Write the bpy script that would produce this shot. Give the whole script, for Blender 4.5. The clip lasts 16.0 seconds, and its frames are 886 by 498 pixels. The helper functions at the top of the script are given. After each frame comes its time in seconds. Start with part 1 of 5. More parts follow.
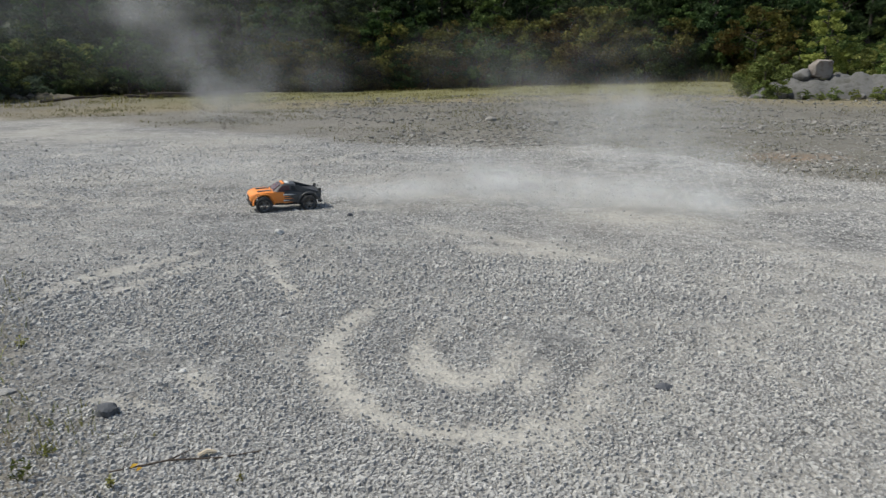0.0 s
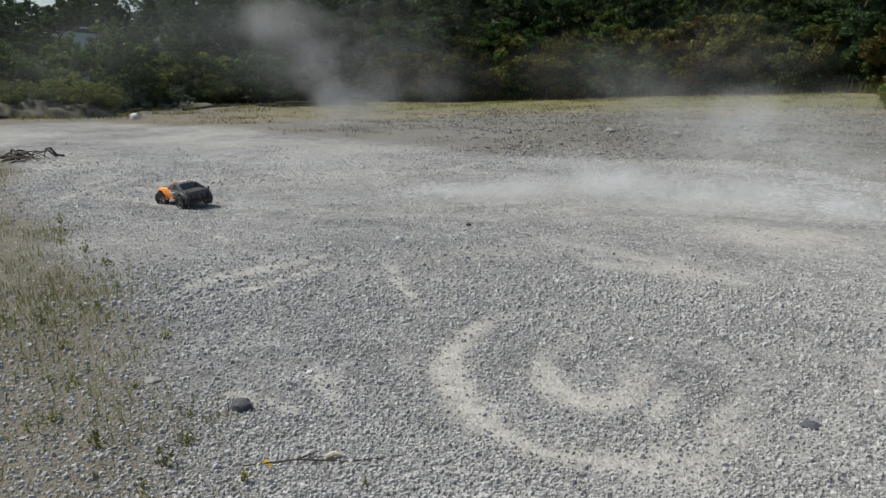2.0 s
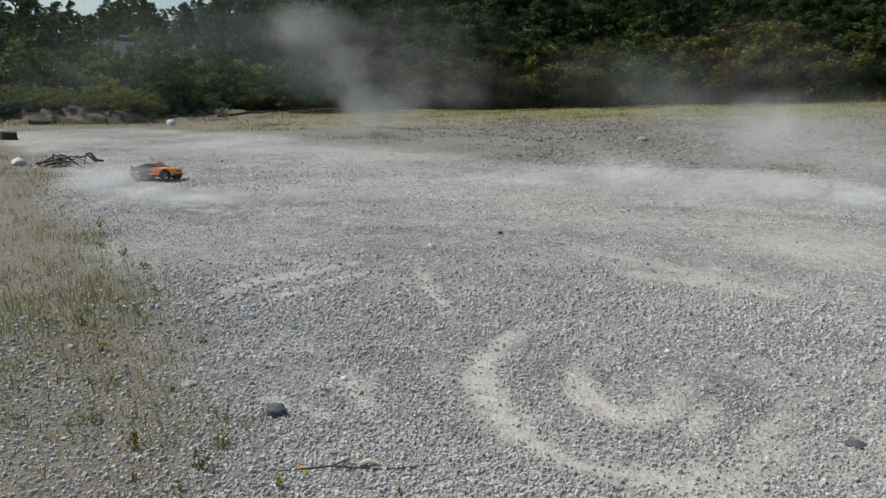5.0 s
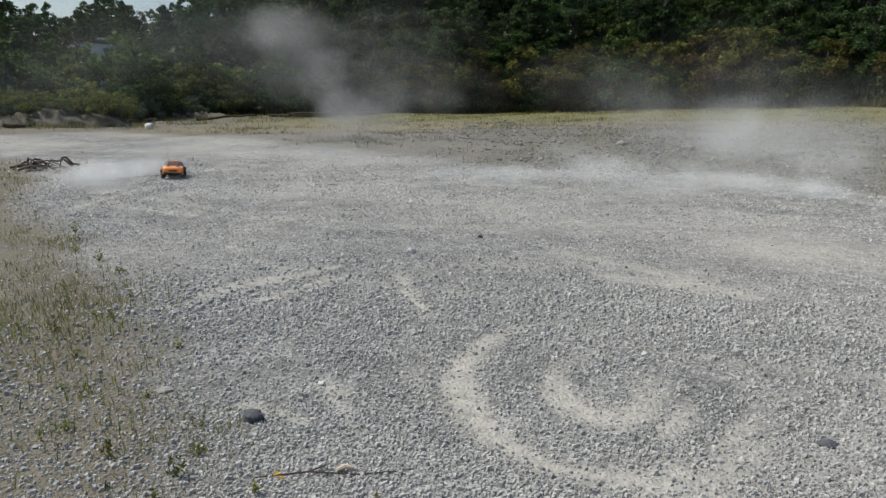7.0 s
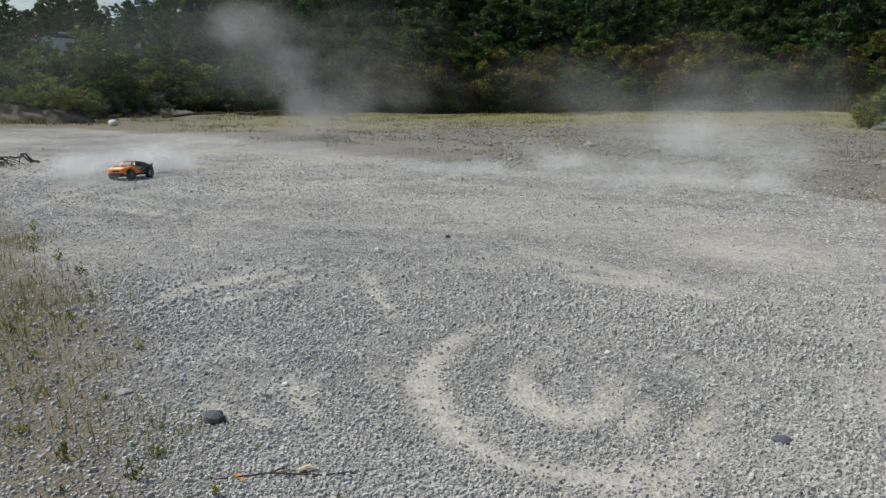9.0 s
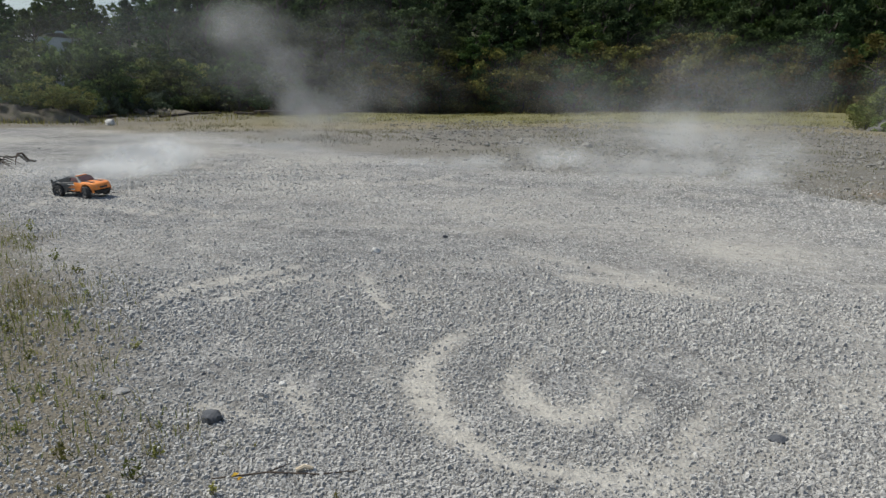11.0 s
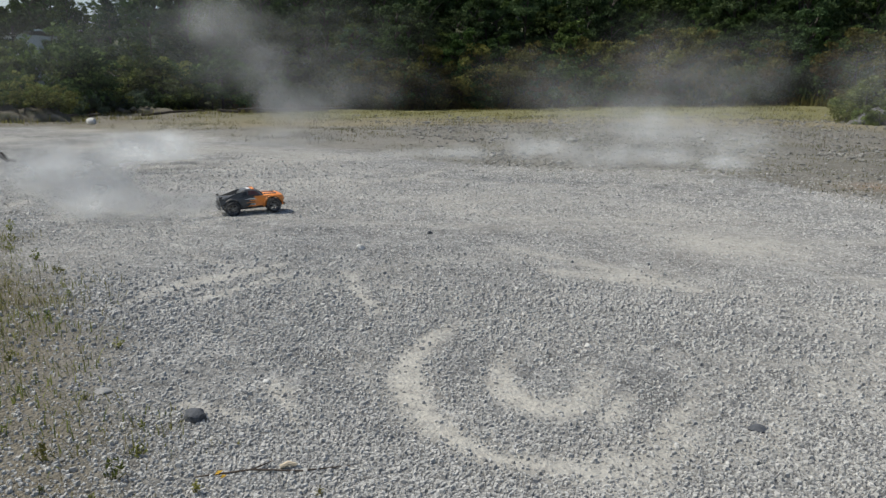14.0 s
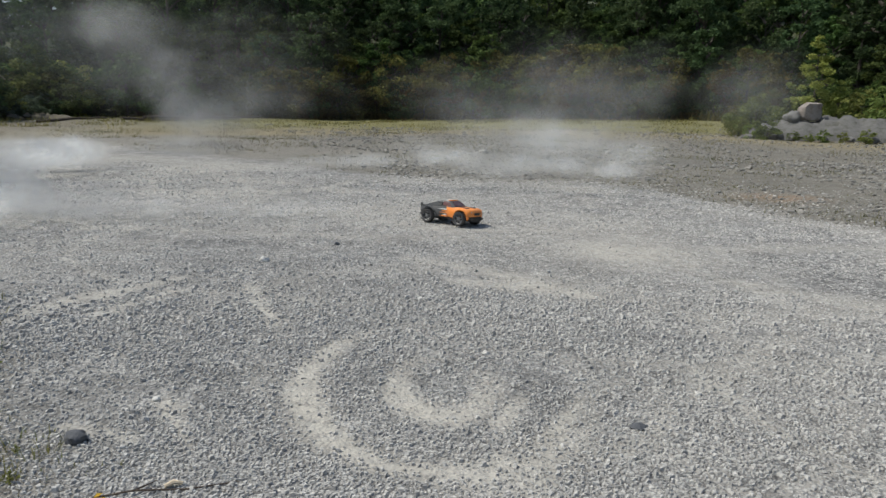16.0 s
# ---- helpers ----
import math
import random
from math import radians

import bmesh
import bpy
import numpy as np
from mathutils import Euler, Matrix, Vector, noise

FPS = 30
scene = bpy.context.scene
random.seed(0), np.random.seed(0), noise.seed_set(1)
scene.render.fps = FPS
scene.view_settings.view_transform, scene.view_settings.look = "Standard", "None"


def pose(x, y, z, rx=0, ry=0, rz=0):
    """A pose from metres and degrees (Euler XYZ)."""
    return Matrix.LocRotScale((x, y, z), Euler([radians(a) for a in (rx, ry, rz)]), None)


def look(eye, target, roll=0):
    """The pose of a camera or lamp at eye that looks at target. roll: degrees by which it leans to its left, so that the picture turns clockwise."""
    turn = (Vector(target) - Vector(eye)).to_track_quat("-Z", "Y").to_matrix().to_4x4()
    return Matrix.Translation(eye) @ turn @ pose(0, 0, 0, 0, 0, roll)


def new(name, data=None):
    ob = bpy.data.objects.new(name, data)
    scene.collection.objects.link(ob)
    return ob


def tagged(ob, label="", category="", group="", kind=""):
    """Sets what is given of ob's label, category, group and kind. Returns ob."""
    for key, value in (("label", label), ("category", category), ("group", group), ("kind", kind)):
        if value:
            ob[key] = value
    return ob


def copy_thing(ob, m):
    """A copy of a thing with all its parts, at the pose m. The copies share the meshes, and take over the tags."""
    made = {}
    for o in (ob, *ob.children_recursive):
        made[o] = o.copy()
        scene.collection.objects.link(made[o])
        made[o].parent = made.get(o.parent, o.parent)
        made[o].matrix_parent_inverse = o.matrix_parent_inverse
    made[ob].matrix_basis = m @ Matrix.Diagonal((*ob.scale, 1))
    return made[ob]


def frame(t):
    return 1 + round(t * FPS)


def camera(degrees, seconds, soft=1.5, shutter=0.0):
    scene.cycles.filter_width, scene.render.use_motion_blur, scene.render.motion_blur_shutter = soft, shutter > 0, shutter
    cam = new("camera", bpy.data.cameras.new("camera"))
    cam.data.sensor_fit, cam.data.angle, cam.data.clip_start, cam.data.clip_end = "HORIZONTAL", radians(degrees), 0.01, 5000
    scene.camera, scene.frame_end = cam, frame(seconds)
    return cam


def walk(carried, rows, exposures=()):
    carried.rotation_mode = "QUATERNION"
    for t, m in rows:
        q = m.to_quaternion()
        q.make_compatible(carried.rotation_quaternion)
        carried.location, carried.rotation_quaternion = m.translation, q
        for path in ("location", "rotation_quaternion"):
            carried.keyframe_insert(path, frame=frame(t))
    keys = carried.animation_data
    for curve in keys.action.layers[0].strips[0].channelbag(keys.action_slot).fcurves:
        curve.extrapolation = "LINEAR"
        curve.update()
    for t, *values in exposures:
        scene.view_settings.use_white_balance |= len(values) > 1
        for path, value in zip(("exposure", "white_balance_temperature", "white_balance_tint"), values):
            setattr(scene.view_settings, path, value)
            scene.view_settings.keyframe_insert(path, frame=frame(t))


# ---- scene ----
# ================= camera =================
cam = camera(66.1, 16.0, soft=1.4, shutter=0.4)
# seconds, eye, yaw to the left, pitch, roll
ROWS = [
    (0.0, 0.000, 0.000, 1.500, 0.00, -14.09, -0.03),
    (0.5, -0.040, 0.018, 1.502, 2.72, -13.79, -0.02),
    (1.0, -0.063, 0.030, 1.503, 5.27, -13.51, -0.17),
    (1.5, -0.084, 0.038, 1.502, 7.52, -13.35, 0.04),
    (2.0, -0.097, 0.042, 1.503, 9.41, -13.27, 0.10),
    (2.5, -0.113, 0.041, 1.503, 10.57, -13.38, 0.22),
    (3.0, -0.123, 0.039, 1.501, 11.45, -13.40, 0.24),
    (3.5, -0.129, 0.039, 1.503, 11.93, -13.32, 0.22),
    (6.0, -0.131, 0.045, 1.509, 11.67, -12.37, 0.19),
    (6.5, -0.123, 0.044, 1.508, 10.96, -12.40, 0.32),
    (7.0, -0.111, 0.045, 1.509, 10.30, -12.34, 0.40),
    (7.5, -0.103, 0.048, 1.509, 9.56, -12.31, 0.56),
    (8.0, -0.093, 0.047, 1.511, 8.79, -12.32, 0.72),
    (8.5, -0.082, 0.045, 1.509, 8.21, -12.35, 0.91),
    (9.0, -0.081, 0.043, 1.511, 7.75, -12.32, 1.07),
    (11.5, -0.081, 0.036, 1.511, 7.50, -12.30, 1.19),
    (12.0, -0.080, 0.037, 1.510, 7.63, -12.37, 1.13),
    (12.5, -0.081, 0.035, 1.511, 7.70, -12.42, 1.14),
    (13.0, -0.079, 0.037, 1.511, 7.53, -12.42, 1.09),
    (13.5, -0.070, 0.033, 1.508, 7.08, -12.46, 0.98),
    (14.0, -0.057, 0.029, 1.509, 6.37, -12.58, 0.80),
    (14.5, -0.037, 0.024, 1.509, 5.15, -12.52, 0.83),
    (15.0, -0.011, 0.021, 1.512, 3.61, -12.27, 1.14),
    (15.5, 0.027, 0.007, 1.521, 1.66, -11.91, 1.50),
    (16.0, 0.070, -0.011, 1.525, -0.61, -11.58, 1.62),
]


def eye_pose(x, y, z, yaw, pitch, roll):
    a, b = radians(yaw), radians(pitch)
    ahead = Vector((-math.sin(a) * math.cos(b), math.cos(a) * math.cos(b), math.sin(b)))
    eye = Vector((x, y, z))
    return look(eye, eye + 2 * ahead, roll)


walk(cam, [(r[0], eye_pose(*r[1:])) for r in ROWS], exposures=[(0.0, 0.12, 6330, 6.8), (16.0, 0.12, 6330, 6.8)])

# ================= light =================
scene.cycles.transparent_max_bounces = 64
SUN_AZ, SUN_EL = radians(-86), radians(54)
world = bpy.data.worlds.new("sky")
scene.world = world
world.use_nodes = True
wn = world.node_tree.nodes
sky = wn.new("ShaderNodeTexSky")
sky.sky_type, sky.sun_disc = "NISHITA", False
sky.sun_elevation, sky.sun_rotation = SUN_EL, SUN_AZ
sky.air_density, sky.dust_density, sky.ozone_density = 1.0, 2.5, 1.0
wn["Background"].inputs["Strength"].default_value = 0.1
world.node_tree.links.new(sky.outputs[0], wn["Background"].inputs["Color"])
sun_data = bpy.data.lights.new("sun", "SUN")
sun_data.energy, sun_data.angle, sun_data.color = 3.2, radians(4), (1.0, 0.94, 0.84)
sun = new("sun", sun_data)
sun_from = Vector((math.sin(SUN_AZ) * math.cos(SUN_EL), math.cos(SUN_AZ) * math.cos(SUN_EL), math.sin(SUN_EL)))
sun.matrix_world = look(sun_from * 100, (0, 0, 0))


# ================= materials =================
class Nodes:
    """Short hand for a node material."""

    def __init__(self, name, rough=0.8, metal=0.0):
        self.mat = bpy.data.materials.new(name)
        self.mat.use_nodes = True
        self.tree = self.mat.node_tree
        self.bsdf = self.tree.nodes["Principled BSDF"]
        self.bsdf.inputs["Roughness"].default_value = rough
        self.bsdf.inputs["Metallic"].default_value = metal
        self.out = self.tree.nodes["Material Output"]

    def node(self, kind, **values):
        n = self.tree.nodes.new("ShaderNode" + kind)
        for key, value in values.items():
            if key in n.inputs:
                n.inputs[key].default_value = value
            else:
                n.inputs[key.replace("_", " ")].default_value = value
        return n

    def link(self, a, b):
        self.tree.links.new(a, b)

    def coords(self):
        return self.tree.nodes.new("ShaderNodeTexCoord").outputs["Object"]

    def noise(self, scale, detail=4.0, rough=0.6, vector=None):
        n = self.node("TexNoise", Scale=scale, Detail=detail, Roughness=rough)
        if vector:
            self.link(vector, n.inputs["Vector"])
        return n.outputs["Fac"]

    def ramp(self, fac, *stops):
        n = self.tree.nodes.new("ShaderNodeValToRGB")
        while len(n.color_ramp.elements) < len(stops):
            n.color_ramp.elements.new(0.5)
        for e, (p, c) in zip(n.color_ramp.elements, stops):
            e.position, e.color = p, ((c, c, c, 1) if isinstance(c, (int, float)) else (*c, 1))
        self.link(fac, n.inputs[0])
        return n.outputs[0]

    def mix(self, fac, a, b, how="MIX"):
        n = self.tree.nodes.new("ShaderNodeMixRGB")
        n.blend_type = how
        for value, socket in zip((fac, a, b), n.inputs):
            if isinstance(value, (int, float)):
                socket.default_value = value if socket.type == "VALUE" else (value, value, value, 1)
            elif isinstance(value, tuple):
                socket.default_value = (*value, 1)
            else:
                self.link(value, socket)
        return n.outputs[0]

    def math(self, how, a, b=0.0, clamp=False):
        n = self.tree.nodes.new("ShaderNodeMath")
        n.operation, n.use_clamp = how, clamp
        for value, socket in zip((a, b), n.inputs):
            if isinstance(value, (int, float)):
                socket.default_value = value
            else:
                self.link(value, socket)
        return n.outputs[0]

    def attr(self, name):
        n = self.tree.nodes.new("ShaderNodeAttribute")
        n.attribute_name = name
        return n.outputs["Fac"]

    def bump(self, height, strength=0.5, distance=0.01, after=None):
        n = self.node("Bump", Strength=strength, Distance=distance)
        self.link(height, n.inputs["Height"])
        if after:
            self.link(after, n.inputs["Normal"])
        self.link(n.outputs[0], self.bsdf.inputs["Normal"])
        return n.outputs[0]

    def color(self, socket):
        self.link(socket, self.bsdf.inputs["Base Color"])
        return self.mat


def ground_material():
    m = Nodes("gravel_ground", 0.95)
    p = m.coords()
    cell = m.node("TexVoronoi", Scale=38.0)
    m.link(p, cell.inputs["Vector"])
    fine = m.node("TexVoronoi", Scale=95.0)
    m.link(p, fine.inputs["Vector"])
    big = m.noise(0.55, 5, 0.62, p)
    mid = m.noise(5.0, 5, 0.65, p)
    stone = m.ramp(cell.outputs["Color"], (0.0, (0.1, 0.1, 0.1)), (0.5, (0.23, 0.23, 0.226)), (1.0, (0.42, 0.415, 0.4)))
    # shade between the stones, put into the colour as darker cell rims
    gap = m.ramp(cell.outputs["Distance"], (0.25, 1.0), (0.8, 0.4))
    gravel = m.mix(1.0, stone, gap, "MULTIPLY")
    gravel = m.mix(m.ramp(mid, (0.35, 0.0), (0.7, 0.3)), gravel, (0.33, 0.325, 0.31))
    gravel = m.mix(m.ramp(big, (0.3, 0.0), (0.7, 0.4)), gravel, (0.4, 0.395, 0.375))
    dusty = m.mix(m.noise(60, 3, 0.6, p), (0.39, 0.37, 0.325), (0.51, 0.485, 0.43))
    dust = m.math("MULTIPLY", m.attr("dust"), m.ramp(m.noise(14, 5, 0.7, p), (0.3, 0.35), (0.62, 1.0)), True)
    speck = m.noise(11.0, 7, 0.9, p)
    gravel = m.mix(1.0, gravel, m.ramp(m.noise(2.2, 8, 0.8, p), (0.4, 0.72), (0.6, 1.25)), "MULTIPLY")
    gravel = m.mix(1.0, gravel, m.ramp(speck, (0.41, 0.6), (0.5, 1.0), (0.6, 1.4)), "MULTIPLY")
    c = m.mix(dust, gravel, dusty)
    # bare soil with dry grass on the verge and in the rough field
    soil = m.mix(m.noise(3.0, 6, 0.7, p), (0.095, 0.083, 0.06), (0.22, 0.194, 0.145))
    soil = m.mix(m.ramp(m.noise(0.9, 5, 0.7, p), (0.5, 0.0), (0.75, 0.5)), soil, (0.16, 0.15, 0.075))
    g = m.math("MULTIPLY", m.attr("grass"), m.ramp(m.noise(2.2, 6, 0.75, p), (0.3, 0.35), (0.52, 0.95)), True)
    c = m.mix(g, c, soil)
    rough = m.math("MULTIPLY", m.attr("rough"), m.ramp(m.noise(1.6, 7, 0.75, p), (0.4, 0.0), (0.62, 0.85)), True)
    c = m.mix(rough, c, m.mix(m.noise(7.0, 4, 0.7, p), (0.085, 0.08, 0.065), (0.21, 0.195, 0.15)))
    c = m.mix(m.math("MULTIPLY", m.attr("sand"), 0.8), c, m.mix(m.noise(2.5, 6, 0.75, p), (0.15, 0.125, 0.065), (0.31, 0.27, 0.165)))
    c = m.mix(m.math("MULTIPLY", m.attr("rust"), m.ramp(m.noise(5.0, 5, 0.7, p), (0.4, 0.1), (0.6, 0.8))), c, (0.27, 0.17, 0.095))
    c = m.mix(m.math("MULTIPLY", m.attr("lush"), 0.85), c, m.mix(m.noise(0.7, 6, 0.7, p), (0.1, 0.11, 0.03), (0.25, 0.22, 0.08)))
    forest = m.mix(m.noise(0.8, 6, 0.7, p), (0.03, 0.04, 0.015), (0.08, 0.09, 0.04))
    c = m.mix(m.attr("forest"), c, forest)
    h = m.math("ADD", m.math("MULTIPLY", m.ramp(cell.outputs["Distance"], (0.0, 1.0), (0.7, 0.0)), 0.7), m.math("MULTIPLY", m.ramp(fine.outputs["Distance"], (0.0, 1.0), (0.7, 0.0)), 0.3))
    flat = m.math("SUBTRACT", 1.0, m.math("MULTIPLY", dust, 0.75))
    m.bump(m.math("MULTIPLY", h, flat), 0.9, 0.02)
    return m.color(c)


def stone_material(name, dark, light, moss=None):
    m = Nodes(name, 0.9)
    p = m.coords()
    rnd = m.node("ObjectInfo").outputs["Random"]
    isl = m.node("NewGeometry").outputs["Random Per Island"]
    v = m.math("FRACT", m.math("ADD", rnd, isl))
    c = m.mix(v, dark, light)
    c = m.mix(m.ramp(m.noise(45, 5, 0.7, p), (0.35, 0.0), (0.7, 0.5)), c, tuple(x * 1.25 for x in light))
    if moss:
        c = m.mix(m.ramp(m.noise(2.5, 6, 0.7, p), (0.48, 0.0), (0.66, 0.8)), c, moss)
    m.bump(m.noise(30, 6, 0.7, p), 0.5, 0.02)
    return m.color(c)


def leaf_material(name, dark, light, brown=None, trans=0.35):
    m = Nodes(name, 0.75)
    geo = m.node("NewGeometry").outputs["Random Per Island"]
    rnd = m.node("ObjectInfo").outputs["Random"]
    c = m.mix(geo, dark, light)
    if brown:
        c = m.mix(m.ramp(m.noise(0.35, 4, 0.6, m.coords()), (0.42, 0.0), (0.62, 0.8)), c, brown)
    hsv = m.tree.nodes.new("ShaderNodeHueSaturation")
    m.link(c, hsv.inputs["Color"])
    m.link(m.math("ADD", m.math("MULTIPLY", rnd, 0.05), 0.475), hsv.inputs["Hue"])
    m.link(m.math("ADD", m.math("MULTIPLY", m.math("FRACT", m.math("MULTIPLY", rnd, 7.3)), 0.7), 0.6), hsv.inputs["Value"])
    c = hsv.outputs[0]
    tr = m.tree.nodes.new("ShaderNodeBsdfTranslucent")
    m.link(c, tr.inputs["Color"])
    mixer = m.tree.nodes.new("ShaderNodeMixShader")
    mixer.inputs[0].default_value = trans
    m.link(m.bsdf.outputs[0], mixer.inputs[1])
    m.link(tr.outputs[0], mixer.inputs[2])
    m.link(mixer.outputs[0], m.out.inputs["Surface"])
    m.bsdf.inputs["Specular IOR Level"].default_value = 0.12
    return m.color(c)


def plain(name, color, rough=0.6, metal=0.0, wear=0.25, scale=30.0, dirt=None, dirt_amount=0.5):
    m = Nodes(name, rough, metal)
    p = m.coords()
    c = m.mix(m.noise(scale, 5, 0.65, p), tuple(x * (1 - wear) for x in color), tuple(min(1, x * (1 + wear)) for x in color))
    if dirt:
        c = m.mix(m.ramp(m.noise(scale * 0.3, 6, 0.7, p), (0.42, 0.0), (0.72, dirt_amount)), c, dirt)
    m.bump(m.noise(scale * 3, 3, 0.6, p), 0.15, 0.003)
    return m.color(c)


def dust_material(name, density, scale, tone):
    """Thin airborne dust: soft billows that thin out towards their rims."""
    m = Nodes(name, 1.0)
    uv = m.tree.nodes.new("ShaderNodeUVMap").outputs[0]
    length = m.tree.nodes.new("ShaderNodeVectorMath")
    length.operation = "LENGTH"
    m.link(uv, length.inputs[0])
    shift = m.tree.nodes.new("ShaderNodeVectorMath")
    shift.operation = "ADD"
    m.link(m.coords(), shift.inputs[0])
    m.link(m.math("MULTIPLY", m.node("ObjectInfo").outputs["Random"], 37.0), shift.inputs[1])
    p = shift.outputs[0]
    broad = m.noise(scale, 2, 0.5, p)
    bent = m.math("ADD", length.outputs["Value"], m.math("MULTIPLY", m.math("SUBTRACT", broad, 0.5), 0.9))
    fall = m.math("SUBTRACT", 1.0, m.math("POWER", m.math("MAXIMUM", bent, 0.0), 2.0), True)
    rim = m.math("SUBTRACT", 1.0, m.math("POWER", length.outputs["Value"], 3.0), True)
    puffy = m.ramp(m.noise(scale * 2.3, 5, 0.5, p), (0.3, 0.3), (0.7, 1.15))
    a = m.math("MULTIPLY", m.math("MULTIPLY", m.math("MULTIPLY", fall, fall), rim), m.math("MULTIPLY", puffy, density), True)
    diff = m.tree.nodes.new("ShaderNodeBsdfDiffuse")
    tr = m.tree.nodes.new("ShaderNodeBsdfTranslucent")
    for n in (diff, tr):
        n.inputs["Color"].default_value = (tone * 0.96, tone, tone * 1.03, 1)
    # fine dust scatters the same whichever way a veil is turned
    up = m.node("CombineXYZ", X=-0.5, Y=-0.15, Z=0.85)
    m.link(up.outputs[0], diff.inputs["Normal"])
    both, clear = m.tree.nodes.new("ShaderNodeMixShader"), m.tree.nodes.new("ShaderNodeMixShader")
    both.inputs[0].default_value = 0.25
    m.link(diff.outputs[0], both.inputs[1])
    m.link(tr.outputs[0], both.inputs[2])
    m.link(a, clear.inputs[0])
    m.link(m.tree.nodes.new("ShaderNodeBsdfTransparent").outputs[0], clear.inputs[1])
    m.link(both.outputs[0], clear.inputs[2])
    m.link(clear.outputs[0], m.out.inputs["Surface"])
    return m.mat


GROUND = ground_material()
STONE = stone_material("gravel_stone", (0.22, 0.217, 0.208), (0.5, 0.49, 0.465))
ROCK = stone_material("rock", (0.1, 0.099, 0.095), (0.16, 0.157, 0.15), (0.045, 0.045, 0.03))
PALE_ROCK = stone_material("pale_rock", (0.5, 0.49, 0.46), (0.62, 0.61, 0.58))
DARK_ROCK = stone_material("dark_rock", (0.075, 0.08, 0.09), (0.11, 0.115, 0.125))
EARTH = stone_material("earth", (0.07, 0.06, 0.044), (0.125, 0.108, 0.082), (0.07, 0.075, 0.032))
FIELD_STONE = stone_material("field_stone", (0.11, 0.106, 0.094), (0.29, 0.28, 0.255))
LEAF_DARK = leaf_material("leaf_dark", (0.034, 0.058, 0.026), (0.09, 0.138, 0.056))
LEAF_MID = leaf_material("leaf_mid", (0.04, 0.07, 0.022), (0.104, 0.15, 0.044))
LEAF_OLIVE = leaf_material("leaf_olive", (0.07, 0.078, 0.02), (0.165, 0.158, 0.042), (0.145, 0.095, 0.035))
LEAF_FRESH = leaf_material("leaf_fresh", (0.095, 0.12, 0.03), (0.215, 0.245, 0.075))
LEAF_SAPLING = leaf_material("leaf_sapling", (0.17, 0.22, 0.05), (0.36, 0.4, 0.11))
LEAF_GREY = leaf_material("leaf_grey", (0.08, 0.11, 0.068), (0.16, 0.2, 0.125))
DRY = leaf_material("dry_grass", (0.15, 0.137, 0.068), (0.32, 0.285, 0.145), trans=0.4)
GREEN_GRASS = leaf_material("green_grass", (0.12, 0.135, 0.04), (0.29, 0.28, 0.09), trans=0.4)
BARK = plain("bark", (0.06, 0.052, 0.042), 0.95, wear=0.4, scale=12)
LOGWOOD = plain("log_bark", (0.075, 0.058, 0.045), 0.95, wear=0.35, scale=6)
DEADWOOD = plain("deadwood", (0.17, 0.15, 0.125), 0.95, wear=0.35, scale=10)
ORANGE = plain("orange_paint", (1.0, 0.31, 0.05), 0.38, wear=0.05, dirt=(0.45, 0.36, 0.27), dirt_amount=0.3)
CHARCOAL = plain("charcoal_paint", (0.06, 0.063, 0.067), 0.45, wear=0.15, dirt=(0.25, 0.24, 0.22), dirt_amount=0.35)
WHITE_PAINT = plain("white_paint", (0.78, 0.77, 0.75), 0.5, wear=0.05, dirt=(0.4, 0.36, 0.3), dirt_amount=0.3)
WINDOW_TINT = plain("tinted_window", (0.11, 0.045, 0.04), 0.2, wear=0.15, dirt=(0.25, 0.23, 0.2), dirt_amount=0.3)
RUBBER = plain("tyre_rubber", (0.03, 0.03, 0.032), 0.85, wear=0.2, dirt=(0.2, 0.19, 0.175), dirt_amount=0.5)
BLACK_PLASTIC = plain("black_plastic", (0.02, 0.02, 0.021), 0.55, wear=0.2, dirt=(0.18, 0.17, 0.16), dirt_amount=0.35)
RIM_GREY = plain("rim_grey", (0.16, 0.16, 0.165), 0.4, metal=0.3, wear=0.2, dirt=(0.25, 0.24, 0.22))
STEEL = plain("steel", (0.5, 0.5, 0.5), 0.35, metal=1.0, wear=0.15)
LAMP_LENS = plain("lamp_lens", (0.6, 0.55, 0.48), 0.15, wear=0.1)
HOUSE_WHITE = plain("render_white", (0.8, 0.8, 0.79), 0.9, wear=0.06, scale=2)
HOUSE_ROOF = plain("roof_sheet", (0.78, 0.78, 0.77), 0.6, wear=0.1, scale=3)
GLASS_DARK = plain("window_glass", (0.03, 0.035, 0.04), 0.1, wear=0.1, scale=2)
DUST_THICK, DUST_MID, DUST_THIN = dust_material("dust_thick", 0.36, 1.7, 0.7), dust_material("dust_mid", 0.17, 1.6, 0.62), dust_material("dust_thin", 0.11, 1.5, 0.6)
DUST_COLUMN = dust_material("dust_column", 0.2, 0.5, 0.46)
DUST_HAZE, DUST_FAINT = dust_material("dust_haze", 0.08, 0.4, 0.46), dust_material("dust_faint", 0.04, 0.3, 0.46)


# ================= helpers =================
def mesh_of(name, verts, faces, mat, smooth=False):
    me = bpy.data.meshes.new(name)
    me.from_pydata([tuple(v) for v in verts], [], [tuple(f) for f in faces])
    me.materials.append(mat)
    if smooth:
        me.shade_smooth()
    me.update()
    return me


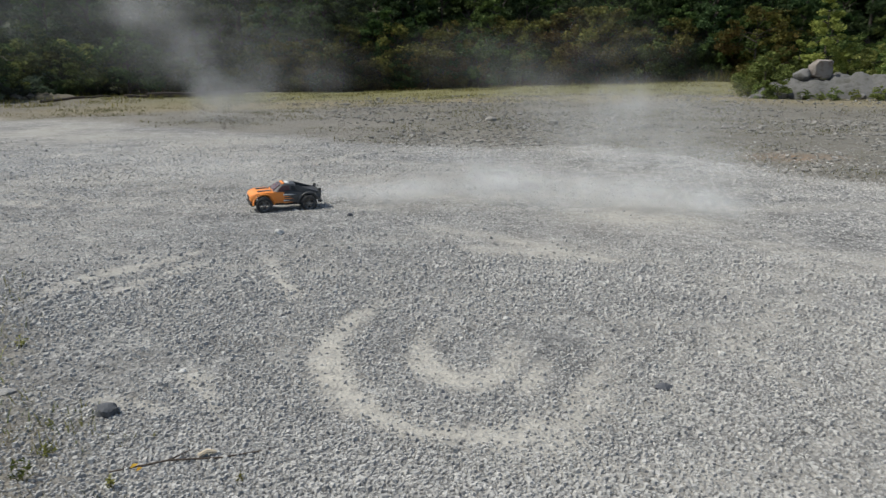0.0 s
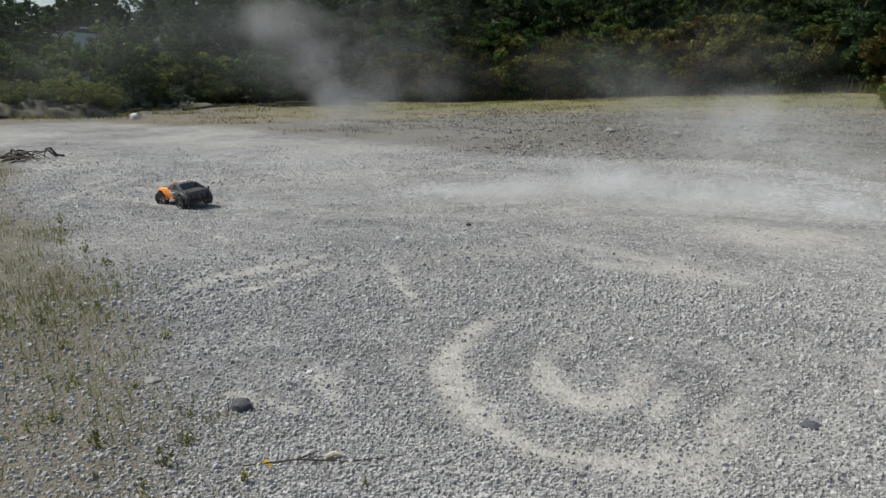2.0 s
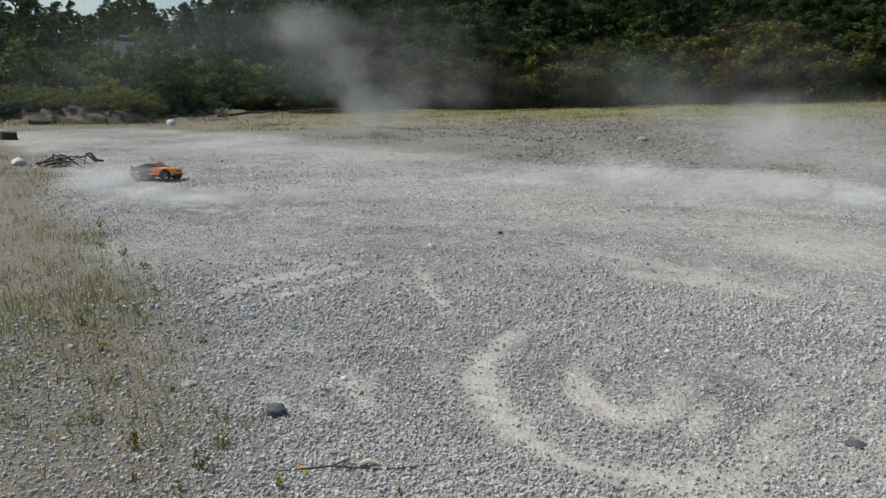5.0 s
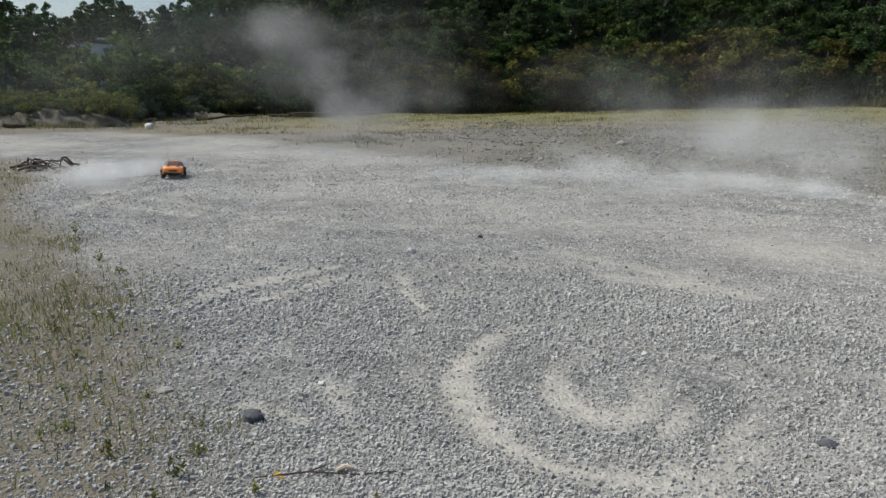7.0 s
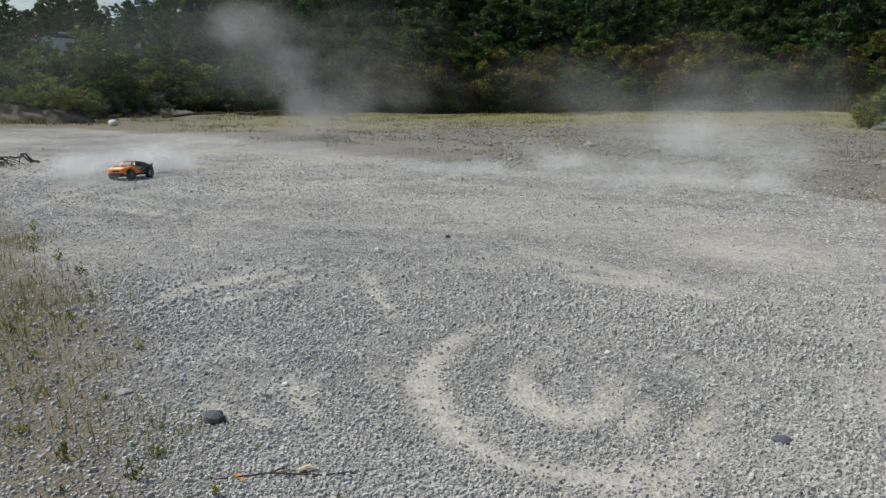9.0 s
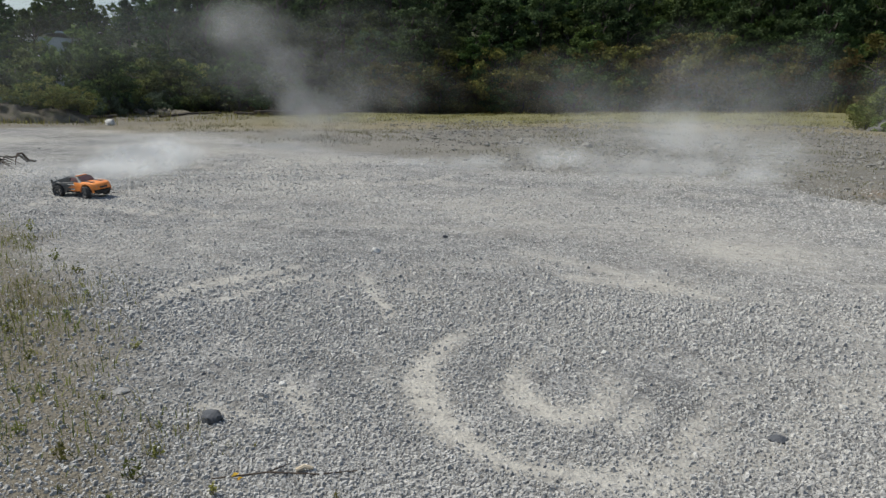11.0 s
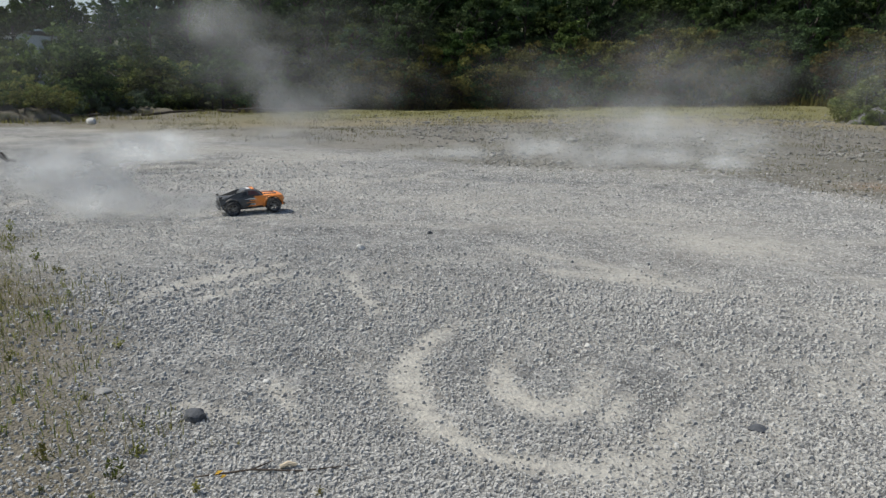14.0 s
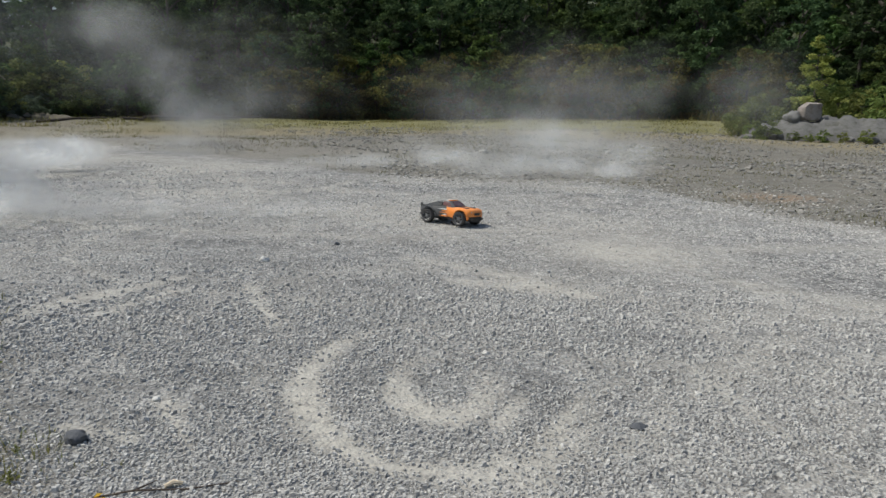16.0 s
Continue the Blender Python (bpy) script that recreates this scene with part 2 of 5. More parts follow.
def fast_mesh(name, verts, faces, mat):
    """A mesh from arrays whose faces all have the same number of corners."""
    me = bpy.data.meshes.new(name)
    n, k = faces.shape
    me.vertices.add(len(verts))
    me.vertices.foreach_set("co", np.ascontiguousarray(verts, dtype=np.float32).ravel())
    me.loops.add(n * k)
    me.loops.foreach_set("vertex_index", np.ascontiguousarray(faces, dtype=np.int32).ravel())
    me.polygons.add(n)
    me.polygons.foreach_set("loop_start", np.arange(0, n * k, k, dtype=np.int32))
    me.materials.append(mat)
    me.update(calc_edges=True)
    me.shade_flat()
    return me


def finish(bm, name, mat, smooth=True):
    bmesh.ops.recalc_face_normals(bm, faces=bm.faces)
    me = bpy.data.meshes.new(name)
    bm.to_mesh(me)
    bm.free()
    me.materials.append(mat)
    if smooth:
        me.shade_smooth()
        me.set_sharp_from_angle(angle=radians(38))
    return me


def part(name, bm, mat, parent, label="", at=None, smooth=True):
    """Links a bmesh or a mesh as ONE object under a thing or a part."""
    me = finish(bm, name, mat, smooth) if isinstance(bm, bmesh.types.BMesh) else bm
    ob = new(name, me)
    ob.parent = parent
    if at is not None:
        ob.matrix_basis = at
    return tagged(ob, label)


def box(bm, x0, x1, y0, y1, z0, z1, bevel=0.0, m=None):
    r = bmesh.ops.create_cube(bm, size=1.0)
    vs = r["verts"]
    for v in vs:
        v.co = Vector(((x0 + x1) / 2 + v.co.x * (x1 - x0), (y0 + y1) / 2 + v.co.y * (y1 - y0), (z0 + z1) / 2 + v.co.z * (z1 - z0)))
    if bevel:
        es = list({e for v in vs for e in v.link_edges})
        r = bmesh.ops.bevel(bm, geom=es, offset=bevel, segments=2, affect="EDGES")
        vs = r["verts"]
    if m:
        bmesh.ops.transform(bm, matrix=m, verts=list(vs))
    return vs


def tube(bm, pts, radii, sides=7):
    """A tapered tube along a line of points, closed at both ends."""
    rings = []
    for i, p in enumerate(pts):
        p = Vector(p)
        d = (Vector(pts[min(i + 1, len(pts) - 1)]) - Vector(pts[max(i - 1, 0)])).normalized()
        a = d.cross(Vector((0.31, 0.22, 0.92)) if abs(d.z) < 0.9 else Vector((1, 0, 0))).normalized()
        b = d.cross(a)
        rings.append([bm.verts.new(p + float(radii[i]) * (math.cos(t) * a + math.sin(t) * b)) for t in (2 * math.pi * k / sides for k in range(sides))])
    for r, s in zip(rings, rings[1:]):
        for k in range(sides):
            bm.faces.new((r[k], r[(k + 1) % sides], s[(k + 1) % sides], s[k]))
    bm.faces.new(rings[0][::-1])
    bm.faces.new(rings[-1])


def loft(bm, sections):
    """Joins rings of equal length and caps the ends."""
    rings = [[bm.verts.new(p) for p in s] for s in sections]
    n = len(rings[0])
    for r, s in zip(rings, rings[1:]):
        for k in range(n):
            bm.faces.new((r[k], r[(k + 1) % n], s[(k + 1) % n], s[k]))
    bm.faces.new(rings[0][::-1])
    bm.faces.new(rings[-1])


def lathe(bm, profile, sides=24):
    """Turns (radius, y) pairs round the y axis into a closed ring."""
    rings = [[bm.verts.new((r * math.cos(a), y, r * math.sin(a))) for a in (2 * math.pi * k / sides for k in range(sides))] for r, y in profile]
    for r, s in zip(rings, rings[1:] + rings[:1]):
        for k in range(sides):
            bm.faces.new((r[k], r[(k + 1) % sides], s[(k + 1) % sides], s[k]))


def smooth_step(a, b, x):
    t = np.clip((x - a) / (b - a), 0, 1)
    return t * t * (3 - 2 * t)


def wobble(x, y, scale, seed=0.0):
    """A cheap smooth noise on arrays, about -1 to 1."""
    out = np.zeros_like(x)
    amp, tot = 1.0, 0.0
    for k in range(4):
        a = seed + 1.7 * k
        f = scale * 1.9**k
        out += amp * np.sin(f * (x * math.cos(a) + y * math.sin(a)) + 3.1 * a + 1.3 * np.sin(0.7 * f * (y * math.cos(a) - x * math.sin(a)) + a))
        tot += amp
        amp *= 0.6
    return out / tot


# ================= the ground =================
def treeline(az):
    """Distance of the edge of the woods, by the bearing in degrees."""
    return np.interp(az, [-180, -60, -45, -38, -30, -20, -8, 5, 20, 35, 60, 180], [60, 50, 47, 53, 66, 76, 82, 82, 80, 76, 60, 60])


def height(x, y):
    x, y = np.asarray(x, float), np.asarray(y, float)
    r, az = np.hypot(x, y), np.degrees(np.arctan2(x, y))
    z = 1.05 * smooth_step(15, 80, r) * smooth_step(-12, 22, az) * (1 - smooth_step(70, 140, np.abs(az)))
    z += 0.02 * wobble(x, y, 1.1, 2.0) * smooth_step(1.0, 5.0, r)
    z += 0.12 * wobble(x, y, 0.25, 5.0) * smooth_step(14.0, 40.0, r)
    edge = treeline(az)
    slope = np.interp(az, [-180, -60, -45, -25, -10, 180], [0.1, 0.1, 0.1, 0.17, 0.3, 0.3])
    z += slope * np.clip(r - edge - 2, 0, 150) * (1 - np.clip((r - edge) / 900, 0, 0.5))
    return z


def seg_dist(x, y, ax, ay, bx, by):
    dx, dy = bx - ax, by - ay
    t = np.clip(((x - ax) * dx + (y - ay) * dy) / (dx * dx + dy * dy), 0, 1)
    return np.hypot(x - ax - t * dx, y - ay - t * dy)


def dust_mask(x, y):
    """Where wheels have laid bare the pale fines: rings and arcs."""
    w = 0.05 * wobble(x, y, 3.0, 1.0)
    out = np.zeros_like(x)

    def ring(cx, cy, rx, ry, wide, weights):
        u, v = (x - cx) / rx, (y - cy) / ry
        ang = np.degrees(np.arctan2(v, u)) % 360
        d = np.abs(np.hypot(u, v) - 1) * min(rx, ry) + w
        return np.clip(1.25 - d / wide, 0, 1) * np.interp(ang, weights[0], weights[1])

    out = np.maximum(out, ring(0.15, 3.7, 0.8, 1.05, 0.12, ([0, 60, 110, 150, 200, 255, 300, 330, 360], [0.35, 0.15, 0.45, 0.85, 1, 1, 0.75, 0.55, 0.35])))
    out = np.maximum(out, ring(0.13, 3.66, 0.27, 0.46, 0.08, ([0, 60, 100, 180, 250, 330, 360], [0.55, 0.1, 0.3, 0.8, 1, 0.8, 0.55])))
    out = np.maximum(out, 0.8 * ring(0.3, 3.45, 1.0, 0.75, 0.09, ([0, 80, 250, 300, 340, 360], [0.5, 0, 0, 0.6, 0.9, 0.5])))
    out = np.maximum(out, 0.55 * ring(0.2, 4.1, 2.0, 2.4, 0.22, ([0, 60, 100, 140, 200, 360], [0.7, 0.9, 0.7, 0.6, 0.2, 0.3])))
    out = np.maximum(out, 0.9 * np.clip(1.3 - np.hypot((x - 2.2) / 1.15, (y - 7.5) / 1.0) + 2 * w, 0, 1))
    for cx, cy, rx, ry, wide, k, a0 in ((0.4, 5.6, 2.6, 2.2, 0.1, 0.55, 20), (0.0, 6.2, 3.4, 2.9, 0.12, 0.5, 60), (-0.6, 7.4, 3.2, 2.2, 0.1, 0.5, 200), (1.8, 6.6, 3.0, 2.6, 0.12, 0.5, 310), (-1.5, 9.5, 5.0, 3.2, 0.14, 0.5, 120), (2.5, 9.0, 4.0, 3.5, 0.16, 0.5, 30), (-5.0, 11.5, 3.2, 3.0, 0.15, 0.5, 250), (0.9, 3.9, 1.5, 1.5, 0.08, 0.5, 300), (1.2, 4.2, 2.2, 1.9, 0.12, 0.5, 280)):
        w8 = [k * max(0.0, math.cos(radians((a - a0) / 2))) ** 2 if abs((a - a0 + 180) % 360 - 180) < 150 else 0.0 for a in range(0, 361, 30)]
        out = np.maximum(out, ring(cx, cy, rx, ry, wide, (list(range(0, 361, 30)), w8)))
    for ax, ay, bx, by, wide, k in (
        (-2.95, 4.44, -2.71, 5.05, 0.1, 0.7), (-2.71, 5.05, -2.2, 5.8, 0.12, 0.8), (-1.5, 5.6, -1.05, 4.6, 0.12, 0.75), (-2.4, 4.7, -2.0, 5.5, 0.09, 0.7),
        (-0.2, 6.9, 0.55, 6.45, 0.2, 0.7), (0.55, 6.45, 1.4, 5.6, 0.22, 0.85), (-1.3, 3.3, -1.0, 2.8, 0.07, 0.7), (1.6, 3.6, 2.6, 4.6, 0.2, 0.55),
        (2.2, 5.0, 5.0, 5.6, 0.3, 0.5), (-6.5, 9.6, -4.0, 8.3, 0.16, 0.55), (-4.0, 8.3, -1.0, 8.0, 0.22, 0.5), (-1.0, 8.0, 3.0, 8.3, 0.3, 0.5),
        (-7.6, 11.6, -6.0, 12.6, 0.2, 0.5), (-7.5, 10.0, -7.9, 11.4, 0.2, 0.5), (-4.0, 14.0, 1.0, 11.6, 0.25, 0.5), (1.0, 11.6, 5.0, 11.0, 0.3, 0.4), (-9.0, 15.5, -4.0, 14.0, 0.2, 0.45),
        (-14.0, 22.0, -6.0, 17.0, 0.4, 0.4), (-10.0, 13.0, -6.0, 15.2, 0.25, 0.45), (3.0, 6.0, 6.0, 4.5, 0.3, 0.45), (3.2, 7.8, 7.0, 8.4, 0.3, 0.5),
        (0.3, 6.02, 0.77, 5.92, 0.2, 0.9), (0.77, 5.92, 1.39, 5.6, 0.2, 0.9), (-1.37, 5.21, -1.14, 4.79, 0.1, 0.9), (-1.59, 5.62, -1.25, 5.41, 0.08, 0.7), (-1.25, 5.41, -0.82, 5.08, 0.08, 0.6),
        (0.4, 3.08, 0.54, 3.42, 0.06, 0.8), (0.62, 2.93, 0.87, 3.42, 0.07, 0.8), (0.87, 3.42, 1.18, 3.76, 0.07, 0.6), (0.23, 2.57, 0.49, 2.57, 0.08, 0.7), (0.49, 2.57, 0.76, 3.04, 0.07, 0.7),
        (1.66, 3.88, 1.78, 3.11, 0.09, 0.7), (1.78, 3.11, 1.98, 2.65, 0.09, 0.7), (2.95, 6.32, 3.65, 5.41, 0.13, 0.7), (3.0, 5.82, 3.1, 4.74, 0.1, 0.6), (2.9, 6.22, 3.91, 5.55, 0.12, 0.6),
        (1.9, 7.58, 2.75, 6.97, 0.16, 0.7), (-6.46, 8.66, -4.59, 8.1, 0.07, 0.8), (-4.59, 8.1, -2.9, 8.2, 0.08, 0.6), (-8.14, 13.65, -6.5, 14.07, 0.14, 0.8), (-4.99, 15.87, -4.32, 17.74, 0.16, 0.8),
        (-3.02, 11.42, -2.28, 12.91, 0.12, 0.7), (-2.28, 12.91, -1.44, 12.21, 0.12, 0.7), (-1.04, 9.37, 0.23, 8.54, 0.14, 0.7), (0.23, 8.54, 1.97, 8.93, 0.16, 0.7), (-2.29, 12.32, -1.69, 14.25, 0.14, 0.7),
        (-6.9, 8.3, -7.2, 10.6, 0.08, 0.8), (-7.2, 10.6, -6.6, 11.2, 0.09, 0.7), (-1.67, 3.01, -1.27, 2.9, 0.06, 0.8), (1.06, 2.97, 1.4, 2.5, 0.08, 0.5),
    ):
        out = np.maximum(out, k * np.clip(1.3 - (seg_dist(x, y, ax, ay, bx, by) + w) / wide, 0, 1))
    return out


def verge_mask(x, y):
    """The dry grassy verge beside the gravel: 1 inside it."""
    edge = np.interp(y, [-5, 1.5, 2.46, 3.32, 4.95, 6.52, 9.0, 13.3, 19.4, 26], [-0.6, -0.9, -1.35, -2.0, -3.5, -5.2, -7.9, -11.4, -19.2, -30])
    return smooth_step(-0.25, 0.9, edge - x + 0.35 * wobble(x, y, 1.6, 3.0))


def field_mask(x, y):
    """The rough stony field beyond the gravel, with dry grass."""
    edge = np.interp(x, [-60, -22.8, -20.8, -13.4, -8, -3.6, -1.1, 3, 4.6, 5.4, 6.5, 9, 14, 30], [24, 23.4, 27, 24.5, 21, 17.3, 15.5, 15.5, 14, 11, 8.6, 7.4, 6.5, 6])
    return smooth_step(-0.8, 1.6, y - edge + 1.0 * wobble(x, y, 0.8, 4.0))


def build_ground():
    az = np.concatenate([np.arange(-58, 44, 0.24), np.arange(44, 302, 3.0)])
    r = np.concatenate([[0.0], 0.4 * 1.026 ** np.arange(0, 352)])
    a, rr = np.meshgrid(np.radians(az), r)
    x, y = rr * np.sin(a), rr * np.cos(a)
    z = height(x, y)
    n_r, n_a = x.shape
    i = np.arange(n_r * n_a).reshape(n_r, n_a)
    j = np.roll(i, -1, axis=1)
    faces = np.stack([i[:-1], i[1:], j[1:], j[:-1]], -1).reshape(-1, 4)
    me = fast_mesh("ground", np.stack([x, y, z], -1).reshape(-1, 3), faces, GROUND)
    me.shade_smooth()
    azd = np.degrees(a)
    azd = np.where(azd > 180, azd - 360, azd)
    field = field_mask(x, y)
    edge = treeline(azd)
    verge = verge_mask(x, y)
    far_grass = smooth_step(0.35, 0.55, rr / edge)
    layers = {
        "dust": np.maximum(dust_mask(x, y), (0.62 * smooth_step(4, 10, rr)) * np.clip(0.5 + 0.9 * wobble(x, y, 0.9, 7.0), 0, 1)) * (1 - 0.7 * verge) * (1 - 0.6 * field),
        "grass": np.maximum(verge, field * np.clip(0.6 + 0.4 * far_grass, 0, 1) * smooth_step(0, 10, y)),
        "rough": field * (1 - far_grass) * smooth_step(-4, 5, azd + 0.3 * rr),
        "sand": smooth_step(0.44, 0.5, rr / edge) * (1 - smooth_step(0.56, 0.66, rr / edge)) * smooth_step(-40, -20, azd),
        "lush": smooth_step(0.54, 0.64, rr / edge) * smooth_step(-32, -12, azd),
        "rust": np.clip(1.4 - np.hypot((x - 6.8) / 0.9, (y - 13.3) / 0.7), 0, 1),
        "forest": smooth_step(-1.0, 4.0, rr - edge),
    }
    for key, values in layers.items():
        at = me.attributes.new(key, "FLOAT", "POINT")
        at.data.foreach_set("value", values.astype(np.float32).ravel())
    return tagged(new("ground", me), "pale grey gravel ground with dusty wheel tracks and dry grassy margins", "ground", kind="structure")


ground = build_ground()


# ================= the truck =================
def ring_section(x, half, z0, z1, shoulder=0.03, tuck=0.02):
    """A rounded body section across the truck at x."""
    h = z1 - z0
    s = min(shoulder, 0.45 * h)
    side = [(half - tuck, z0), (half, z0 + 0.35 * h), (half - 0.004, z1 - s), (half - 0.4 * s, z1 - 0.3 * s), (half - 1.1 * s, z1)]
    return [(x, -y, z) for y, z in side] + [(x, y, z) for y, z in reversed(side)]


def build_wheel(truck, x, side, front):
    bm = bmesh.new()
    lathe(bm, [(0.066, -0.036), (0.085, -0.04), (0.094, -0.03), (0.0965, 0.0), (0.094, 0.03), (0.085, 0.04), (0.066, 0.036), (0.062, 0.0)], 28)
    for k in range(22):
        for row in (-1, 0, 1):
            a = 2 * math.pi * (k + 0.5 * (row != 0)) / 22
            box(bm, 0.092, 0.101, -0.009, 0.009, -0.0075, 0.0075, 0, Matrix.Rotation(a, 4, "Y") @ Matrix.Translation((0, row * 0.026, 0)))
    wheel = part("wheel", bm, RUBBER, truck, "dusty black knobbly tyre", smooth=False)
    bm = bmesh.new()
    lathe(bm, [(0.067, -0.034), (0.067, 0.034), (0.06, 0.03), (0.056, 0.0), (0.06, -0.03)], 24)
    for k in range(6):
        a = 2 * math.pi * k / 6
        box(bm, 0.012, 0.062, side * 0.012, side * 0.024, -0.008, 0.008, 0.002, Matrix.Rotation(a, 4, "Y"))
    lathe(bm, [(0.0, side * 0.004), (0.02, side * 0.006), (0.02, side * 0.027), (0.008, side * 0.03)], 12)
    part("rim", bm, RIM_GREY, wheel, "dark grey spoked rim")
    bm = bmesh.new()
    lathe(bm, [(0.0, side * 0.026), (0.009, side * 0.026), (0.008, side * 0.04), (0.0, side * 0.041)], 6)
    part("wheel_nut", bm, STEEL, wheel)
    wheel["x"], wheel["side"], wheel["front"] = x, side, front
    return wheel


def arch_flare(bm, cx, side, r, wide):
    """A half-round lip over a wheel."""
    rings = []
    for k in range(11):
        a = math.pi * (-0.02 + 1.04 * k / 10)
        c, s = math.cos(a), math.sin(a)
        rings.append([(cx + q * c, side * y, 0.105 + q * s) for q, y in ((r, 0.175), (r, 0.175 + wide), (r + 0.012, 0.175 + wide), (r + 0.022, 0.17))])
    loft(bm, rings)


def build_truck():
    truck = new("toy_truck")
    truck.scale = (0.93, 0.93, 0.93)
    tagged(truck, "large remote-controlled short course truck, orange front, charcoal rear, dusty", "toy truck")
    # front shell: nose, bonnet and front wings
    bm = bmesh.new()
    loft(bm, [ring_section(*s) for s in (
        (0.435, 0.13, 0.15, 0.205, 0.02), (0.42, 0.165, 0.135, 0.226, 0.03), (0.39, 0.185, 0.14, 0.238, 0.035), (0.345, 0.19, 0.2, 0.246, 0.035),
        (0.27, 0.192, 0.21, 0.252, 0.035), (0.205, 0.19, 0.2, 0.256, 0.035), (0.175, 0.185, 0.1, 0.254, 0.035), (0.10, 0.182, 0.108, 0.256, 0.03), (0.02, 0.182, 0.108, 0.256, 0.03))])
    front = part("front_body", bm, ORANGE, truck, "glossy orange bonnet and front wings, scratched")
    for y in (-0.09, 0.09):
        bm = bmesh.new()
        box(bm, 0.16, 0.33, y - 0.03, y + 0.03, 0.24, 0.259, 0.004, Matrix.Rotation(radians(1.5), 4, "Y") @ Matrix.Translation((0.0, 0, 0.0065)))
        part("bonnet_vent", bm, CHARCOAL, front)
    bm = bmesh.new()
    box(bm, 0.425, 0.441, -0.075, 0.075, 0.158, 0.19, 0.004)
    part("grille", bm, BLACK_PLASTIC, front)
    for y in (-0.115, 0.115):
        bm = bmesh.new()
        box(bm, 0.412, 0.432, y - 0.03, y + 0.03, 0.182, 0.211, 0.006)
        part("headlight", bm, LAMP_LENS, front, "pale printed headlight")
    # rear shell with bed
    bm = bmesh.new()
    loft(bm, [ring_section(*s) for s in (
        (0.02, 0.181, 0.108, 0.255, 0.03), (-0.10, 0.182, 0.108, 0.25, 0.03), (-0.175, 0.186, 0.1, 0.245, 0.03), (-0.205, 0.19, 0.19, 0.243, 0.03),
        (-0.27, 0.192, 0.2, 0.24, 0.02), (-0.34, 0.19, 0.185, 0.236, 0.03), (-0.375, 0.186, 0.135, 0.232, 0.03), (-0.44, 0.178, 0.145, 0.222, 0.03))])
    rear = part("rear_body", bm, CHARCOAL, truck, "charcoal rear body and bed, dusty")
    bm = bmesh.new()
    for y in (-0.168, 0.168):
        box(bm, -0.43, -0.2, y - 0.01, y + 0.01, 0.222, 0.248, 0.005)
    box(bm, -0.445, -0.425, -0.16, 0.16, 0.205, 0.25, 0.005)
    part("bed_rail", bm, CHARCOAL, rear)
    for y in (-0.165, 0.165):
        bm = bmesh.new()
        box(bm, -0.45, -0.41, y - 0.004, y + 0.004, 0.222, 0.278, 0.003)
        part("tail_fin", bm, BLACK_PLASTIC, rear)
    # cab
    bm = bmesh.new()
    cab = ((0.15, 0.145, 0.25, 0.258), (0.10, 0.15, 0.25, 0.29), (0.045, 0.145, 0.25, 0.33), (-0.01, 0.136, 0.25, 0.338), (-0.08, 0.133, 0.248, 0.338), (-0.135, 0.133, 0.244, 0.33), (-0.165, 0.136, 0.24, 0.29), (-0.18, 0.14, 0.238, 0.25))
    loft(bm, [[(x, -w - 0.02, z0), (x, -w + 0.01, z0 + 0.75 * (z1 - z0)), (x, -w + 0.025, z1 - 0.003), (x, -w + 0.045, z1), (x, w - 0.045, z1), (x, w - 0.025, z1 - 0.003), (x, w - 0.01, z0 + 0.75 * (z1 - z0)), (x, w + 0.02, z0)] for x, w, z0, z1 in cab])
    cabin = part("cab", bm, CHARCOAL, truck, "charcoal cab with dark tinted windows")
    bm = bmesh.new()
    loft(bm, [[(0.138, -0.118, 0.268), (0.138, 0.118, 0.268), (0.148, 0.118, 0.268), (0.148, -0.118, 0.268)], [(0.056, -0.1, 0.326), (0.056, 0.1, 0.326), (0.064, 0.1, 0.329), (0.064, -0.1, 0.329)]])
    part("windscreen", bm, WINDOW_TINT, cabin, "dark reddish tinted windscreen")
    for s in (-1, 1):
        bm = bmesh.new()
        o = [(0.10, 0.1675, 0.264), (0.045, 0.142, 0.318), (-0.05, 0.137, 0.324), (-0.055, 0.157, 0.266)]
        vs = [bm.verts.new((x, s * (y + d), z)) for d in (-0.012, 0.0035) for x, y, z in o]
        for f in ((0, 1, 2, 3), (4, 5, 6, 7), (0, 1, 5, 4), (1, 2, 6, 5), (2, 3, 7, 6), (3, 0, 4, 7)):
            bm.faces.new([vs[k] for k in f])
        part("side_window", bm, WINDOW_TINT, cabin, "dark reddish side window")
        bm = bmesh.new()
        o = [(-0.075, 0.153, 0.266), (-0.075, 0.134, 0.318), (-0.125, 0.134, 0.31), (-0.15, 0.15, 0.264)]
        vs = [bm.verts.new((x, s * (y + d), z)) for d in (-0.012, 0.004) for x, y, z in o]
        for f in ((0, 1, 2, 3), (4, 5, 6, 7), (0, 1, 5, 4), (1, 2, 6, 5), (2, 3, 7, 6), (3, 0, 4, 7)):
            bm.faces.new([vs[k] for k in f])
        part("quarter_window", bm, BLACK_PLASTIC, cabin)
    bm = bmesh.new()
    box(bm, 0.0, 0.035, -0.1, 0.1, 0.326, 0.3435, 0.003)
    part("roof_stripe", bm, ORANGE, cabin, "orange roof stripe")
    bm = bmesh.new()
    box(bm, -0.06, -0.015, -0.07, 0.07, 0.33, 0.3445, 0.003)
    part("roof_badge", bm, WHITE_PAINT, cabin)
